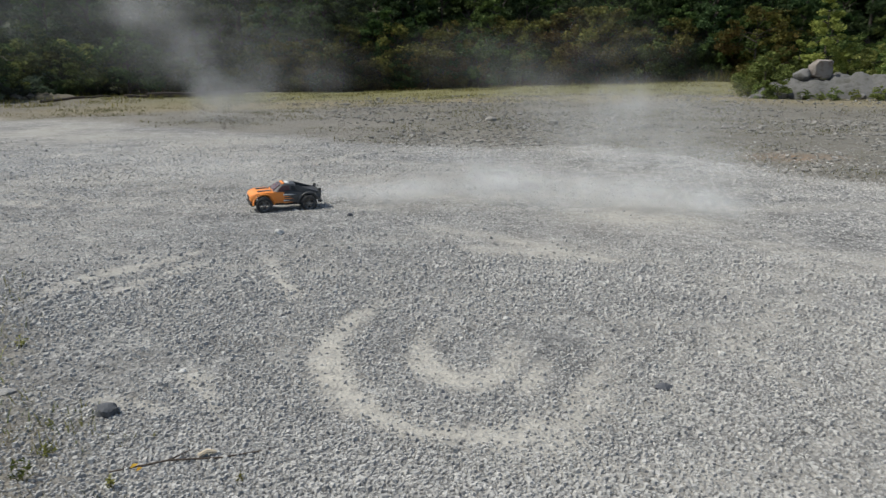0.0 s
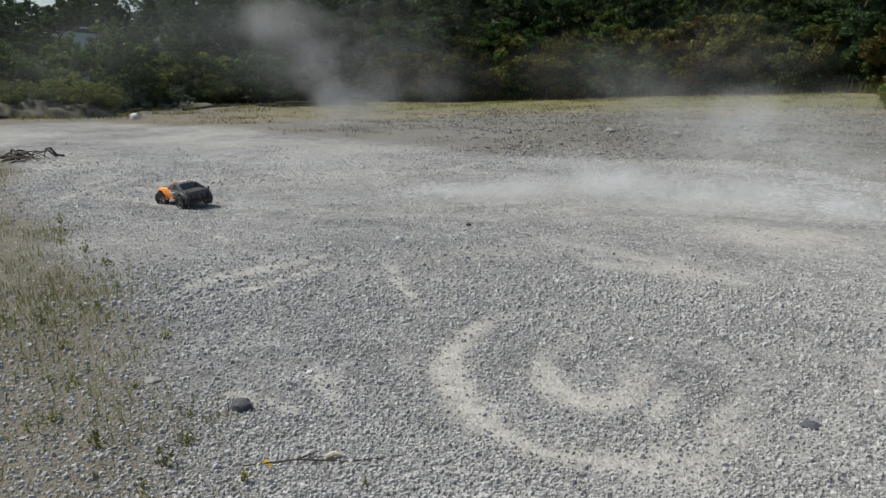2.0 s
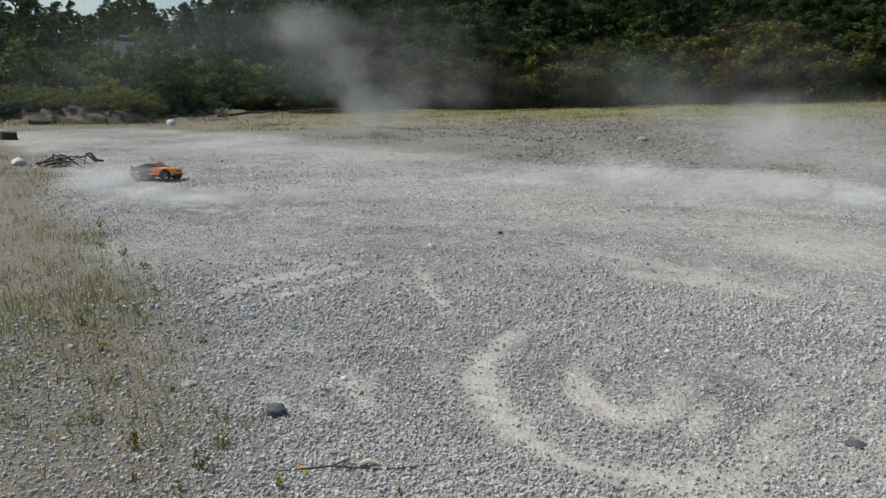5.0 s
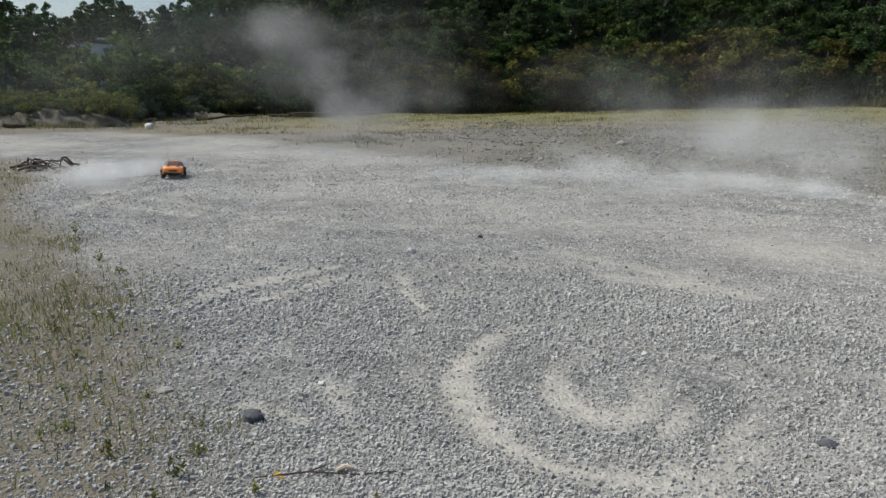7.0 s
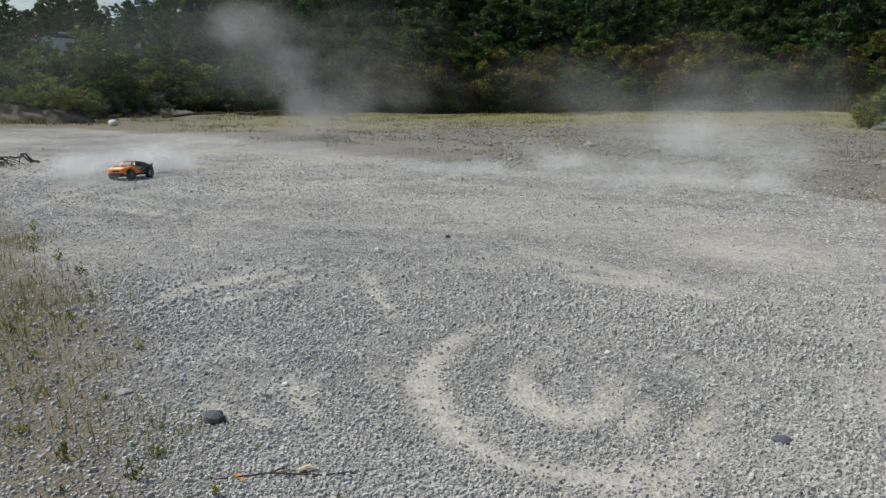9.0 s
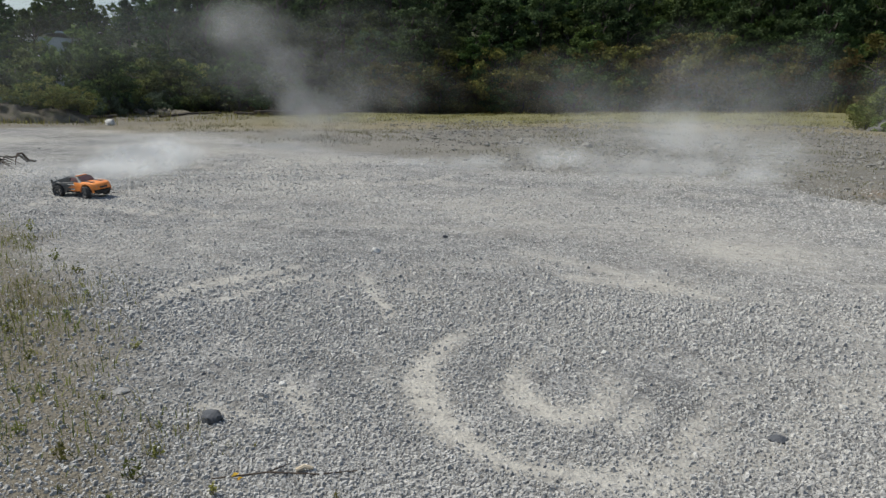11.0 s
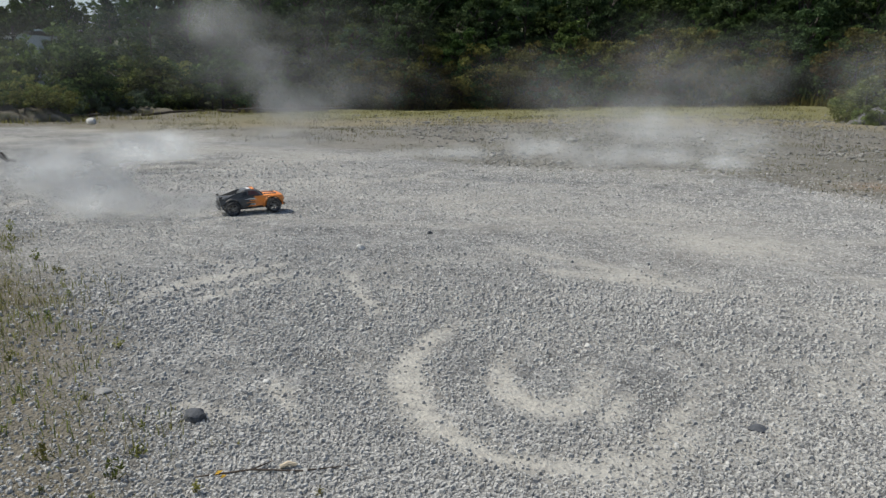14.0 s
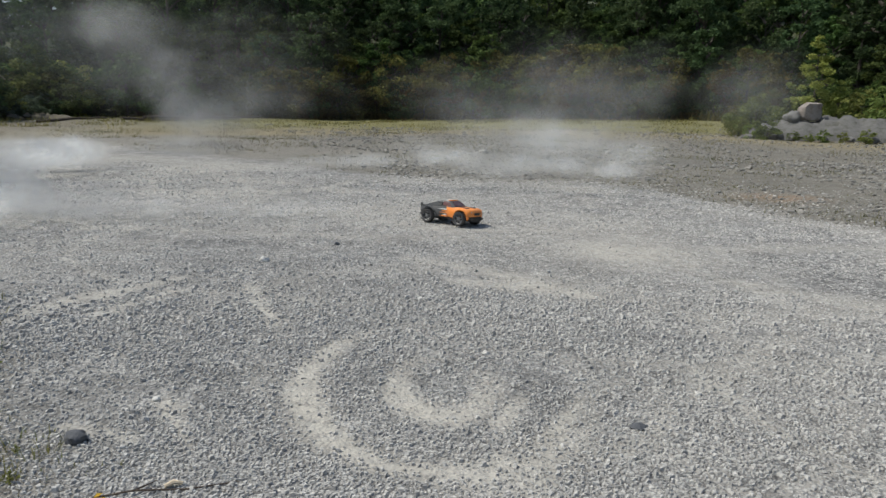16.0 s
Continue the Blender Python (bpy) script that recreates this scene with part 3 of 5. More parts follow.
    for s in (-1, 1):
        bm = bmesh.new()
        loft(bm, [[(x, s * (y - 0.008), z0), (x, s * (y + 0.004), z0), (x, s * (y - 0.006), z1), (x, s * (y - 0.016), z1)] for x, y, z0, z1 in ((-0.13, 0.15, 0.24, 0.325), (-0.22, 0.158, 0.236, 0.3), (-0.32, 0.165, 0.23, 0.268), (-0.42, 0.17, 0.22, 0.242))])
        part("sail_panel", bm, CHARCOAL, rear, "sloping charcoal panel beside the bed")
    bm = bmesh.new()
    box(bm, -0.415, -0.185, -0.14, 0.14, 0.225, 0.2475, 0.004)
    part("bed_floor", bm, BLACK_PLASTIC, rear, "black open bed")
    # jagged orange and white streaks running back along the flanks
    for s in (-1, 1):
        for z, tip, wide, mat in ((0.215, -0.12, 0.018, WHITE_PAINT), (0.19, -0.06, 0.02, ORANGE), (0.165, -0.10, 0.016, ORANGE), (0.14, -0.05, 0.016, WHITE_PAINT), (0.118, -0.09, 0.02, ORANGE)):
            bm = bmesh.new()
            o = [(0.03, z - wide / 2), (0.03, z + wide / 2), (tip * 0.5, z + wide * 0.35), (tip, z)]
            vs = [bm.verts.new((x, s * y, zz)) for y in (0.176, 0.1845) for x, zz in o]
            for f in ((0, 1, 2, 3), (4, 5, 6, 7), (0, 1, 5, 4), (1, 2, 6, 5), (2, 3, 7, 6), (3, 0, 4, 7)):
                bm.faces.new([vs[k] for k in f])
            part("side_streak", bm, mat, rear)
        for cx, mat in ((0.27, ORANGE), (-0.285, CHARCOAL)):
            bm = bmesh.new()
            arch_flare(bm, cx, s, 0.12, 0.022)
            part("wheel_arch", bm, mat, truck)
    # running gear
    bm = bmesh.new()
    box(bm, -0.37, 0.36, -0.075, 0.075, 0.06, 0.1, 0.012)
    box(bm, -0.2, 0.16, -0.12, 0.12, 0.07, 0.13, 0.015)
    chassis = part("chassis", bm, BLACK_PLASTIC, truck, "black chassis tray")
    bm = bmesh.new()
    box(bm, 0.395, 0.445, -0.17, 0.17, 0.085, 0.125, 0.015)
    box(bm, 0.36, 0.42, -0.09, 0.09, 0.06, 0.1, 0.012)
    part("front_bumper", bm, BLACK_PLASTIC, truck, "black front bumper")
    bm = bmesh.new()
    box(bm, -0.465, -0.43, -0.17, 0.17, 0.09, 0.135, 0.012)
    for y in (-0.12, -0.04, 0.04, 0.12):
        box(bm, -0.455, -0.44, y - 0.01, y + 0.01, 0.13, 0.2, 0.003)
    part("rear_bumper", bm, BLACK_PLASTIC, truck, "black rear bumper")
    for x in (0.27, -0.285):
        for s in (-1, 1):
            bm = bmesh.new()
            tube(bm, [(x, s * 0.04, 0.1), (x, s * 0.165, 0.098)], [0.011, 0.009], 7)
            tube(bm, [(x - 0.03, s * 0.04, 0.075), (x, s * 0.16, 0.085), (x + 0.03, s * 0.04, 0.075)], [0.008, 0.008, 0.008], 6)
            part("suspension_arm", bm, BLACK_PLASTIC, chassis)
            bm = bmesh.new()
            tube(bm, [(x - 0.02, s * 0.1, 0.09), (x - 0.025, s * 0.075, 0.2)], [0.014, 0.012], 8)
            part("shock_absorber", bm, STEEL, chassis)
    wheels = [build_wheel(truck, x, s, x > 0) for x in (0.27, -0.285) for s in (-1, 1)]
    return truck, wheels


truck, wheels = build_truck()

# seconds, place on the ground, heading (0 towards +x, anticlockwise), nose-up, lean
TRUCK_ROWS = [
    (0.0, -1.90, 8.01, -158, 1, -3), (0.5, -2.77, 8.13, -160, 1, -3), (1.0, -3.59, 8.15, -163, 1, -4), (1.5, -4.38, 8.11, -174, 0, -5),
    (2.0, -4.97, 8.36, -212, 0, -6), (2.5, -5.68, 8.57, -238, 0, -5), (3.0, -6.28, 8.88, -274, 0, -4), (3.5, -6.60, 9.02, -303, 0, -4), (3.7, -6.72, 9.15, -311, 0, -4),
    (4.4, -7.25, 9.95, -336, 1, -4), (5.1, -7.68, 11.05, -360, 1, -4), (5.8, -7.66, 11.66, -383, 1, -4), (6.5, -7.64, 12.00, -412, 1, -4), (7.0, -7.62, 12.10, -421, 1, -3),
    (7.5, -7.53, 12.12, -438, 1, -2), (8.0, -7.50, 12.10, -450, 1, 0), (8.5, -7.47, 11.90, -456, 1, 2), (9.0, -7.43, 11.60, -456, 1, 3), (9.2, -7.44, 11.46, -454, 1, 3),
    (10.0, -7.40, 10.75, -432, 1, 4), (10.7, -7.05, 9.80, -390, 1, 4), (11.3, -6.57, 9.17, -354, 1, 4), (12.0, -5.98, 8.75, -344, 1, 4), (12.5, -5.46, 8.53, -331, 2, 4),
    (13.0, -4.85, 8.40, -321, 3, 3), (13.5, -4.22, 8.43, -323, 3, 2), (14.0, -3.54, 8.54, -328, 3, 1), (14.5, -2.74, 8.76, -343, 2, 0), (15.0, -1.84, 8.97, -354, 1, -2),
    (15.5, -0.78, 9.22, -375, 1, -3), (16.0, 0.27, 9.12, -396, 1, -4),
]


def truck_at(t):
    """The row at a time, between the given rows on a smooth line."""
    rows = np.array(TRUCK_ROWS)
    k = int(np.clip(np.searchsorted(rows[:, 0], t) - 1, 0, len(rows) - 2))
    a, b = rows[k], rows[k + 1]
    pa, pb = rows[max(k - 1, 0)], rows[min(k + 2, len(rows) - 1)]
    h = b[0] - a[0]
    u = (t - a[0]) / h
    ma = (b - pa) / (b[0] - pa[0]) * h
    mb = (pb - a) / (pb[0] - a[0]) * h
    return ((2 * u**3 - 3 * u**2 + 1) * a + (u**3 - 2 * u**2 + u) * ma + (3 * u**2 - 2 * u**3) * b + (u**3 - u**2) * mb)[1:]


def truck_pose(t):
    x, y, head, nose, lean = truck_at(t)
    return pose(x, y, float(height(x, y)) + 0.002, lean, -nose, head)


# ================= woods =================
def leaves_mesh(name, centers, sizes, mat, rng, flat=0.0):
    """Leaf sprays, each a narrow triangle."""
    n = len(centers)
    d = rng.normal(size=(n, 3))
    d[:, 2] *= 1 - flat
    d /= np.linalg.norm(d, axis=1)[:, None]
    e = np.cross(d, rng.normal(size=(n, 3)))
    e /= np.linalg.norm(e, axis=1)[:, None]
    s = sizes[:, None]
    v = np.stack([centers - d * s * 0.9, centers + d * s * 0.5 + e * s * 0.55, centers + d * s * 0.6 - e * s * 0.5], 1).reshape(-1, 3)
    return fast_mesh(name, v, np.arange(n * 3).reshape(n, 3), mat)


def build_tree(name, tall, wide, mat, seed, leaves=2600, leaf=0.34, conical=0.0, low=0.25, label="", category="tree"):
    rng = np.random.default_rng(seed)
    leaves, leaf = int(leaves * 1.6), leaf * 0.84
    tree = tagged(new(name), label, category)
    bm = bmesh.new()
    lean = rng.normal(size=2) * 0.03 * tall
    pts = [(lean[0] * t * t, lean[1] * t * t, tall * 0.82 * t - 0.25) for t in np.linspace(0, 1, 7)]
    radius = 0.016 * tall + 0.02
    tube(bm, pts, [radius * (1.25 - 1.15 * t) for t in np.linspace(0, 1, 7)], 8)
    centers, radii = [], []
    count = int(26 + tall * 1.6)
    for k in range(count):
        t = low + (1 - low) * rng.random() ** (1.0 if conical else 0.75)
        u = (t - low) / (1 - low)
        reach = wide * ((1 - u) ** 0.8 * conical + (1 - conical) * math.sqrt(max(0.05, 1 - (1.75 * u - 0.75) ** 2)))
        a = rng.random() * 2 * math.pi
        q = reach * (0.45 + 0.55 * rng.random())
        base = np.array([lean[0] * t * t, lean[1] * t * t, tall * t])
        c = base + [q * math.cos(a), q * math.sin(a), rng.normal() * 0.03 * tall - conical * 0.12 * q]
        centers.append(c)
        radii.append(wide * (0.2 + 0.16 * rng.random()) * (1 - 0.45 * u))
        if k % 3 == 0:
            s = base - [0, 0, 0.12 * tall * (1 - conical)]
            tube(bm, [tuple(s), tuple((s + c) / 2 + [0, 0, 0.02 * tall]), tuple(c)], [radius * 0.4, radius * 0.25, radius * 0.08], 5)
    part("trunk", bm, BARK, tree)
    centers, radii = np.array(centers), np.array(radii)
    pick = rng.choice(count, leaves, p=radii**2 / (radii**2).sum())
    d = rng.normal(size=(leaves, 3))
    d /= np.linalg.norm(d, axis=1)[:, None]
    q = rng.random(leaves) ** 0.45
    p = centers[pick] + d * (radii[pick] * q)[:, None] * [1.15, 1.15, 0.72]
    part("crown", leaves_mesh("crown", p, leaf * (0.6 + 0.8 * rng.random(leaves)), mat, rng), mat, tree)
    return tree


def woods():
    rng = np.random.default_rng(11)
    kinds = [
        build_tree("broadleaf_tree", 13.0, 3.4, LEAF_DARK, 1, 2900, 0.3, low=0.12, label="tall dark green broadleaf tree in dense woods"),
        build_tree("broadleaf_tree", 11.0, 3.0, LEAF_MID, 2, 2700, 0.28, low=0.1, label="mid green broadleaf tree at the wood's edge"),
        build_tree("broadleaf_tree", 15.0, 3.8, LEAF_DARK, 3, 3000, 0.31, low=0.15, label="tall dark green broadleaf tree in dense woods"),
        build_tree("conifer_tree", 14.0, 2.9, LEAF_DARK, 4, 2800, 0.27, conical=0.85, low=0.08, label="dark conical conifer standing in the woods"),
        build_tree("broadleaf_tree", 9.0, 2.8, LEAF_OLIVE, 5, 2500, 0.24, low=0.05, label="olive and russet tree at the wood's edge"),
        build_tree("willow_tree", 8.5, 2.6, LEAF_GREY, 6, 3000, 0.22, low=0.08, label="grey-green willow at the wood's edge"),
    ]
    far = [
        build_tree("broadleaf_tree", 13.0, 3.6, LEAF_DARK, 7, 1500, 0.42, low=0.1, label="tall dark green broadleaf tree deep in the woods"),
        build_tree("broadleaf_tree", 14.0, 3.9, LEAF_MID, 8, 1500, 0.42, low=0.1, label="tall mid green broadleaf tree deep in the woods"),
        build_tree("conifer_tree", 15.0, 3.2, LEAF_DARK, 9, 1400, 0.4, conical=0.8, low=0.08, label="dark conifer deep in the woods"),
    ]
    bushes = [
        build_tree("bush", 2.6, 1.7, LEAF_FRESH, 21, 1200, 0.15, low=0.08, label="fresh green bush on the field's edge", category="bush"),
        build_tree("bush", 3.4, 2.0, LEAF_MID, 22, 1300, 0.18, low=0.06, label="mid green bush at the wood's edge", category="bush"),
        build_tree("bush", 4.6, 2.5, LEAF_OLIVE, 23, 1700, 0.19, low=0.05, label="olive brown bush at the wood's edge", category="bush"),
        build_tree("bush", 1.7, 1.5, LEAF_GREY, 24, 1200, 0.12, low=0.08, label="low grey-green bush at the wood's edge", category="bush"),
    ]
    first = set()

    def put(ob, az, r, scale, sink=0.0):
        x, y = r * math.sin(radians(az)), r * math.cos(radians(az))
        m = pose(x, y, float(height(x, y)) - sink, rng.normal() * 2, rng.normal() * 2, rng.random() * 360) @ Matrix.Diagonal((scale * (0.9 + 0.25 * rng.random()), scale * (0.9 + 0.25 * rng.random()), scale, 1))
        if ob in first:
            c = copy_thing(ob, pose(0, 0, 0))
        else:
            first.add(ob)
            c = ob
        c.matrix_basis = m
        tagged(c, group="trees of the woods" if c.name.split(".")[0] != "bush" else "bushes at the wood's edge")

    # rows of trees, the front one at the edge; the hill lifts those behind
    for row, (off, gap, scale) in enumerate(((2.0, 3.0, 0.78), (7.0, 3.2, 0.95), (14.0, 3.6, 1.05), (25.0, 4.0, 1.1), (42.0, 4.6, 1.15), (62.0, 5.5, 1.2), (85.0, 5.5, 1.15), (110.0, 6.0, 1.2))):
        az = -52.0
        while az < 42:
            edge = float(treeline(az))
            r = edge + off + rng.normal() * 1.3
            left = smooth_step(-22, -34, az)
            size = scale * (1 - (0.58 if row > 3 else 0.5) * left) * (0.82 + 0.36 * rng.random())
            choice = rng.random()
            if -6 < az < 15 and row == 0:
                k = 4 if choice < 0.7 else 1
            elif az < -22:
                k = (5 if choice < 0.3 else 1 if choice < 0.65 else 0) if row < 2 else (0, 1, 3, 5)[int(choice * 4)]
            else:
                k = (0, 1, 2, 3)[int(choice * 4)] if row else (0, 1, 1, 3)[int(choice * 4)]
            if row > 5 and az > -14:
                break
            house_gap = (-37.4 < az < -35.3 and r < 84) or (-41.5 < az < -35.3 and 70 < r < 86)
            if not house_gap:
                put(far[int(choice * 3)] if row > 2 else kinds[k], az, r, size, 0.1)
            az += math.degrees(gap * (0.7 + 0.6 * rng.random()) / r) * (1.0 - 0.15 * (row == 0)) * (0.7 if az < -20 and row > 3 else 1.0)
    # undergrowth along the edge
    az = -52.0
    while az < 42:
        edge = float(treeline(az))
        r = edge - 0.8 + rng.normal() * 1.0
        c = rng.random()
        if az < -14:
            k = 0 if c < 0.35 else 3 if c < 0.55 else 1
        elif az < 15:
            k = 2 if c < 0.62 else 1
        else:
            k = 1 if c < 0.7 else 2
        put(bushes[k], az, r, 0.9 + 0.8 * rng.random())
        az += math.degrees(1.2 * (0.6 + 0.8 * rng.random()) / r)
    # the fresh bushes by the mound
    for a, r, s in ((24.6, 45.5, 0.9), (25.4, 47, 1.0), (23.9, 47, 0.7), (31.5, 47.0, 1.0), (33.2, 46.0, 1.1), (30.2, 48.5, 0.9), (35.0, 47, 1.2), (25.6, 40.9, 0.45), (24.7, 41.5, 0.35), (23.6, 43, 0.4), (27.4, 40.9, 0.2), (29.3, 40.6, 0.24), (30.6, 40.7, 0.2), (32.0, 40.5, 0.26), (28.4, 40.8, 0.16)):
        put(bushes[0], a, r, s)
    # trees that half hide the house
    for a, r, k, s in ((-38.6, 66, 1, 0.36), (-37.8, 67, 0, 0.3), (-37.2, 68.5, 1, 0.3), (-35.2, 71, 0, 0.42), (-34.5, 72, 1, 0.45), (-39.6, 66, 0, 0.4), (-36.4, 90, 0, 0.6), (-37.6, 92, 1, 0.6), (-35.3, 91, 0, 0.62), (-36.9, 105, 1, 0.7), (-35.8, 106, 0, 0.7)):
        put(kinds[k], a, r, s)
    # scrub over the earth bank
    for a, r, k, s in ((-43.5, 47.5, 3, 1.1), (-42.3, 48.5, 1, 0.8), (-41.0, 48.0, 0, 0.9), (-40.0, 48.6, 3, 1.0), (-39.0, 49.0, 1, 0.9), (-37.8, 49.5, 0, 0.8), (-36.9, 50.5, 3, 1.0), (-35.6, 51.0, 1, 0.7), (-38.4, 46.6, 3, 0.8), (-40.6, 46.4, 3, 0.8), (-42.0, 46.0, 0, 0.6), (-45.2, 43.6, 3, 0.8), (-44.6, 44.6, 0, 0.75), (-37.4, 45.0, 0, 0.5), (-36.4, 44.2, 3, 0.5), (-37.6, 46.4, 0, 0.95), (-36.6, 46.9, 0, 0.6), (-40.8, 46.6, 0, 0.6), (-39.6, 46.6, 0, 0.7),  (-38.0, 47.5, 1, 0.7), (-35.5, 49, 3, 0.9), (-34.6, 51, 0, 0.6), (-33.6, 53, 3, 0.8), (-32.4, 56, 3, 0.8), (-31.4, 57.5, 0, 0.6), (-30.4, 58.5, 3, 0.9), (-29.2, 60, 1, 0.5), (-43.8, 42.5, 3, 0.6), (-33.5, 55, 3, 0.9), (-32.0, 60, 0, 0.9), (-30.0, 61, 3, 1.0), (-28.4, 62, 0, 1.0)):
        put(bushes[k], a, r, s)

    # low scrub rooted on top of the earth bank
    for k in range(22):
        put(bushes[(0, 3, 0)[k % 3]], -43.8 + 0.4 * k + 0.2 * rng.normal(), 41.6 + 2.2 * rng.random(), 0.28 + 0.25 * rng.random(), -0.45)


woods()


# ================= mounds, boulders, house =================
def rock_mesh(name, sx, sy, sz, seed, mat, detail=3, rough=0.28, cut=True, blocky=False):
    bm = bmesh.new()
    bmesh.ops.create_icosphere(bm, subdivisions=detail, radius=1.0)
    if blocky:
        for v in bm.verts:
            v.co = Vector([math.copysign(abs(c) ** 0.45, c) for c in v.co]) * 0.85
    rng = np.random.default_rng(seed)
    planes = [(Vector(d).normalized(), 0.62 + 0.3 * rng.random()) for d in rng.normal(size=(9, 3))] if cut else []
    for v in bm.verts:
        for n, h in planes:
            over = v.co.dot(n) - h
            if over > 0:
                v.co -= n * over * 0.85
        v.co *= 1 + rough * noise.noise(v.co * 1.7 + Vector((seed, 0, 0))) + 0.3 * rough * noise.noise(v.co * 5 + Vector((0, seed, 0)))
        v.co = Vector((v.co.x * sx, v.co.y * sy, v.co.z * sz))
    return finish(bm, name, mat)


def on_ground(az, r, lift=0.0, rz=0.0):
    x, y = r * math.sin(radians(az)), r * math.cos(radians(az))
    return pose(x, y, float(height(x, y)) + lift, 0, 0, rz)


def place_rock(name, x, y, size, seed, mat, label, category="rock", sink=0.3, flat=0.7, detail=2, rz=0.0):
    ob = new(name, rock_mesh(name, size / 2, size * 0.42, size / 2 * flat, seed, mat, detail))
    ob.matrix_basis = pose(x, y, float(height(x, y)) + size / 2 * flat * (1 - 2 * sink), 0, 0, rz)
    return tagged(ob, label, category)


def build_mound(name, length, deep, tall, seed, mat, label, bumpy=1.0):
    n_u, n_v = 64, 28
    u, v = np.meshgrid(np.linspace(-1, 1, n_u), np.linspace(-1, 1, n_v))
    q = np.clip(1 - np.abs(u) ** 3.0, 0, 1) * np.clip(1 - np.abs(v) ** 2.4, 0, 1)
    z = tall * q**0.55 * (1 + 0.3 * bumpy * wobble(u * length, v * deep, 1.3, seed)) + 0.16 * bumpy * wobble(u * length, v * deep, 3.4, seed + 1) * q + 0.09 * wobble(u * length, v * deep, 11.0, seed + 2) * q - 0.25
    i = np.arange(n_u * n_v).reshape(n_v, n_u)
    faces = np.stack([i[:-1, :-1], i[:-1, 1:], i[1:, 1:], i[1:, :-1]], -1).reshape(-1, 4)
    me = fast_mesh(name, np.stack([u * length / 2, v * deep / 2, z], -1).reshape(-1, 3), faces, mat)
    me.shade_smooth()
    return tagged(new(name, me), label, "mound")


stone_mound = build_mound("stone_mound", 11.5, 5.0, 1.3, 1.0, ROCK, "long grey mound of rubble with weeds at the field's edge", 0.75)
stone_mound.matrix_basis = on_ground(31.2, 44.0, 0.0, -31)
for k, (a, r, s, lift, seed) in enumerate(((26.3, 41.8, 0.9, 0.15, 3), (27.3, 41.2, 0.6, 0.1, 4), (29.3, 41.3, 0.8, 0.15, 5), (31.0, 41.5, 0.7, 0.1, 6), (32.3, 41.0, 0.9, 0.15, 7), (28.4, 41.5, 0.45, 0.2, 8), (25.9, 43.0, 0.7, 0.35, 9))):
    rock = tagged(new("rock", rock_mesh("rock", s * 0.4, s * 0.34, s * 0.28, seed, ROCK, 2)), "grey lichened rock at the foot of the rubble mound", "rock", group="rocks of the mound")
    rock.matrix_basis = on_ground(a, r, lift, 40 * k)
BOULDER = stone_material("boulder_stone", (0.22, 0.195, 0.17), (0.33, 0.3, 0.275), (0.15, 0.095, 0.065))
boulder = tagged(new("boulder", rock_mesh("boulder", 0.66, 0.56, 0.56, 12, BOULDER, 4, 0.16, True, True)), "pale weathered boulder with rusty stain on top of a mound", "boulder")
boulder.matrix_basis = on_ground(28.2, 43.2, 1.5, 20)
boulder_low = tagged(new("boulder", rock_mesh("boulder", 0.5, 0.45, 0.36, 15, ROCK, 3, 0.2)), "small brown boulder beside the pale one", "boulder")
boulder_low.matrix_basis = on_ground(27.1, 43.0, 1.25, 70)
for a, r, s, seed, label in ((28.4, 45.6, 1.05, 31, "young bright green conifer behind the boulder"), (26.7, 46.8, 0.62, 32, "small bright green conifer beside the mound"), (29.9, 46.0, 0.6, 33, "small bright green conifer beside the mound")):
    sapling = build_tree("sapling", 5.6 * s, 1.35 * s, LEAF_SAPLING, seed, 3200, 0.1, conical=0.9, low=0.06, label=label, category="sapling")
    sapling.matrix_basis = on_ground(a, r)

earth_mound = build_mound("earth_mound", 7.4, 5.0, 1.0, 3.0, EARTH, "brown earth bank overgrown with scrub at the gravel's end")
earth_mound.matrix_basis = on_ground(-39.6, 43.0, 0.0, 40)
earth_mound_low = build_mound("earth_mound", 8.0, 3.5, 0.6, 6.0, EARTH, "low earth bank with pale stones at the wood's edge")
earth_mound_low.matrix_basis = on_ground(-31.0, 58.0, 0.0, 28)
for k, (a, r, s) in enumerate(((-41.5, 43.2, 0.8), (-39.0, 43.8, 0.5), (-40.3, 43.4, 0.6), (-31.5, 56, 0.7), (-29.6, 58, 0.6), (-30.6, 56.5, 0.5), (-34.5, 50, 0.5))):
    rock = tagged(new("rock", rock_mesh("rock", s * 0.6, s * 0.5, s * 0.35, 40 + k, EARTH, 2)), "brown rock on the overgrown earth bank", "rock", group="rocks of the earth bank")
    rock.matrix_basis = on_ground(a, r, 0.25, 50 * k)


def build_log(az0, r0, az1, r1, thick, lift, label):
    bm = bmesh.new()
    a, b = Vector((r0 * math.sin(radians(az0)), r0 * math.cos(radians(az0)), 0)), Vector((r1 * math.sin(radians(az1)), r1 * math.cos(radians(az1)), 0))
    pts, mid = [], (a + b) / 2
    for k in range(8):
        p = a.lerp(b, k / 7)
        z = float(height(p.x, p.y)) + lift + thick + 0.05 * noise.noise(p)
        pts.append((p.x - mid.x, p.y - mid.y, z))
    tube(bm, pts, [thick * (1.1 - 0.05 * k) for k in range(8)], 8)
    log = tagged(new("log", finish(bm, "log", LOGWOOD)), label, "log", group="felled logs")
    log.matrix_basis = pose(mid.x, mid.y, 0)


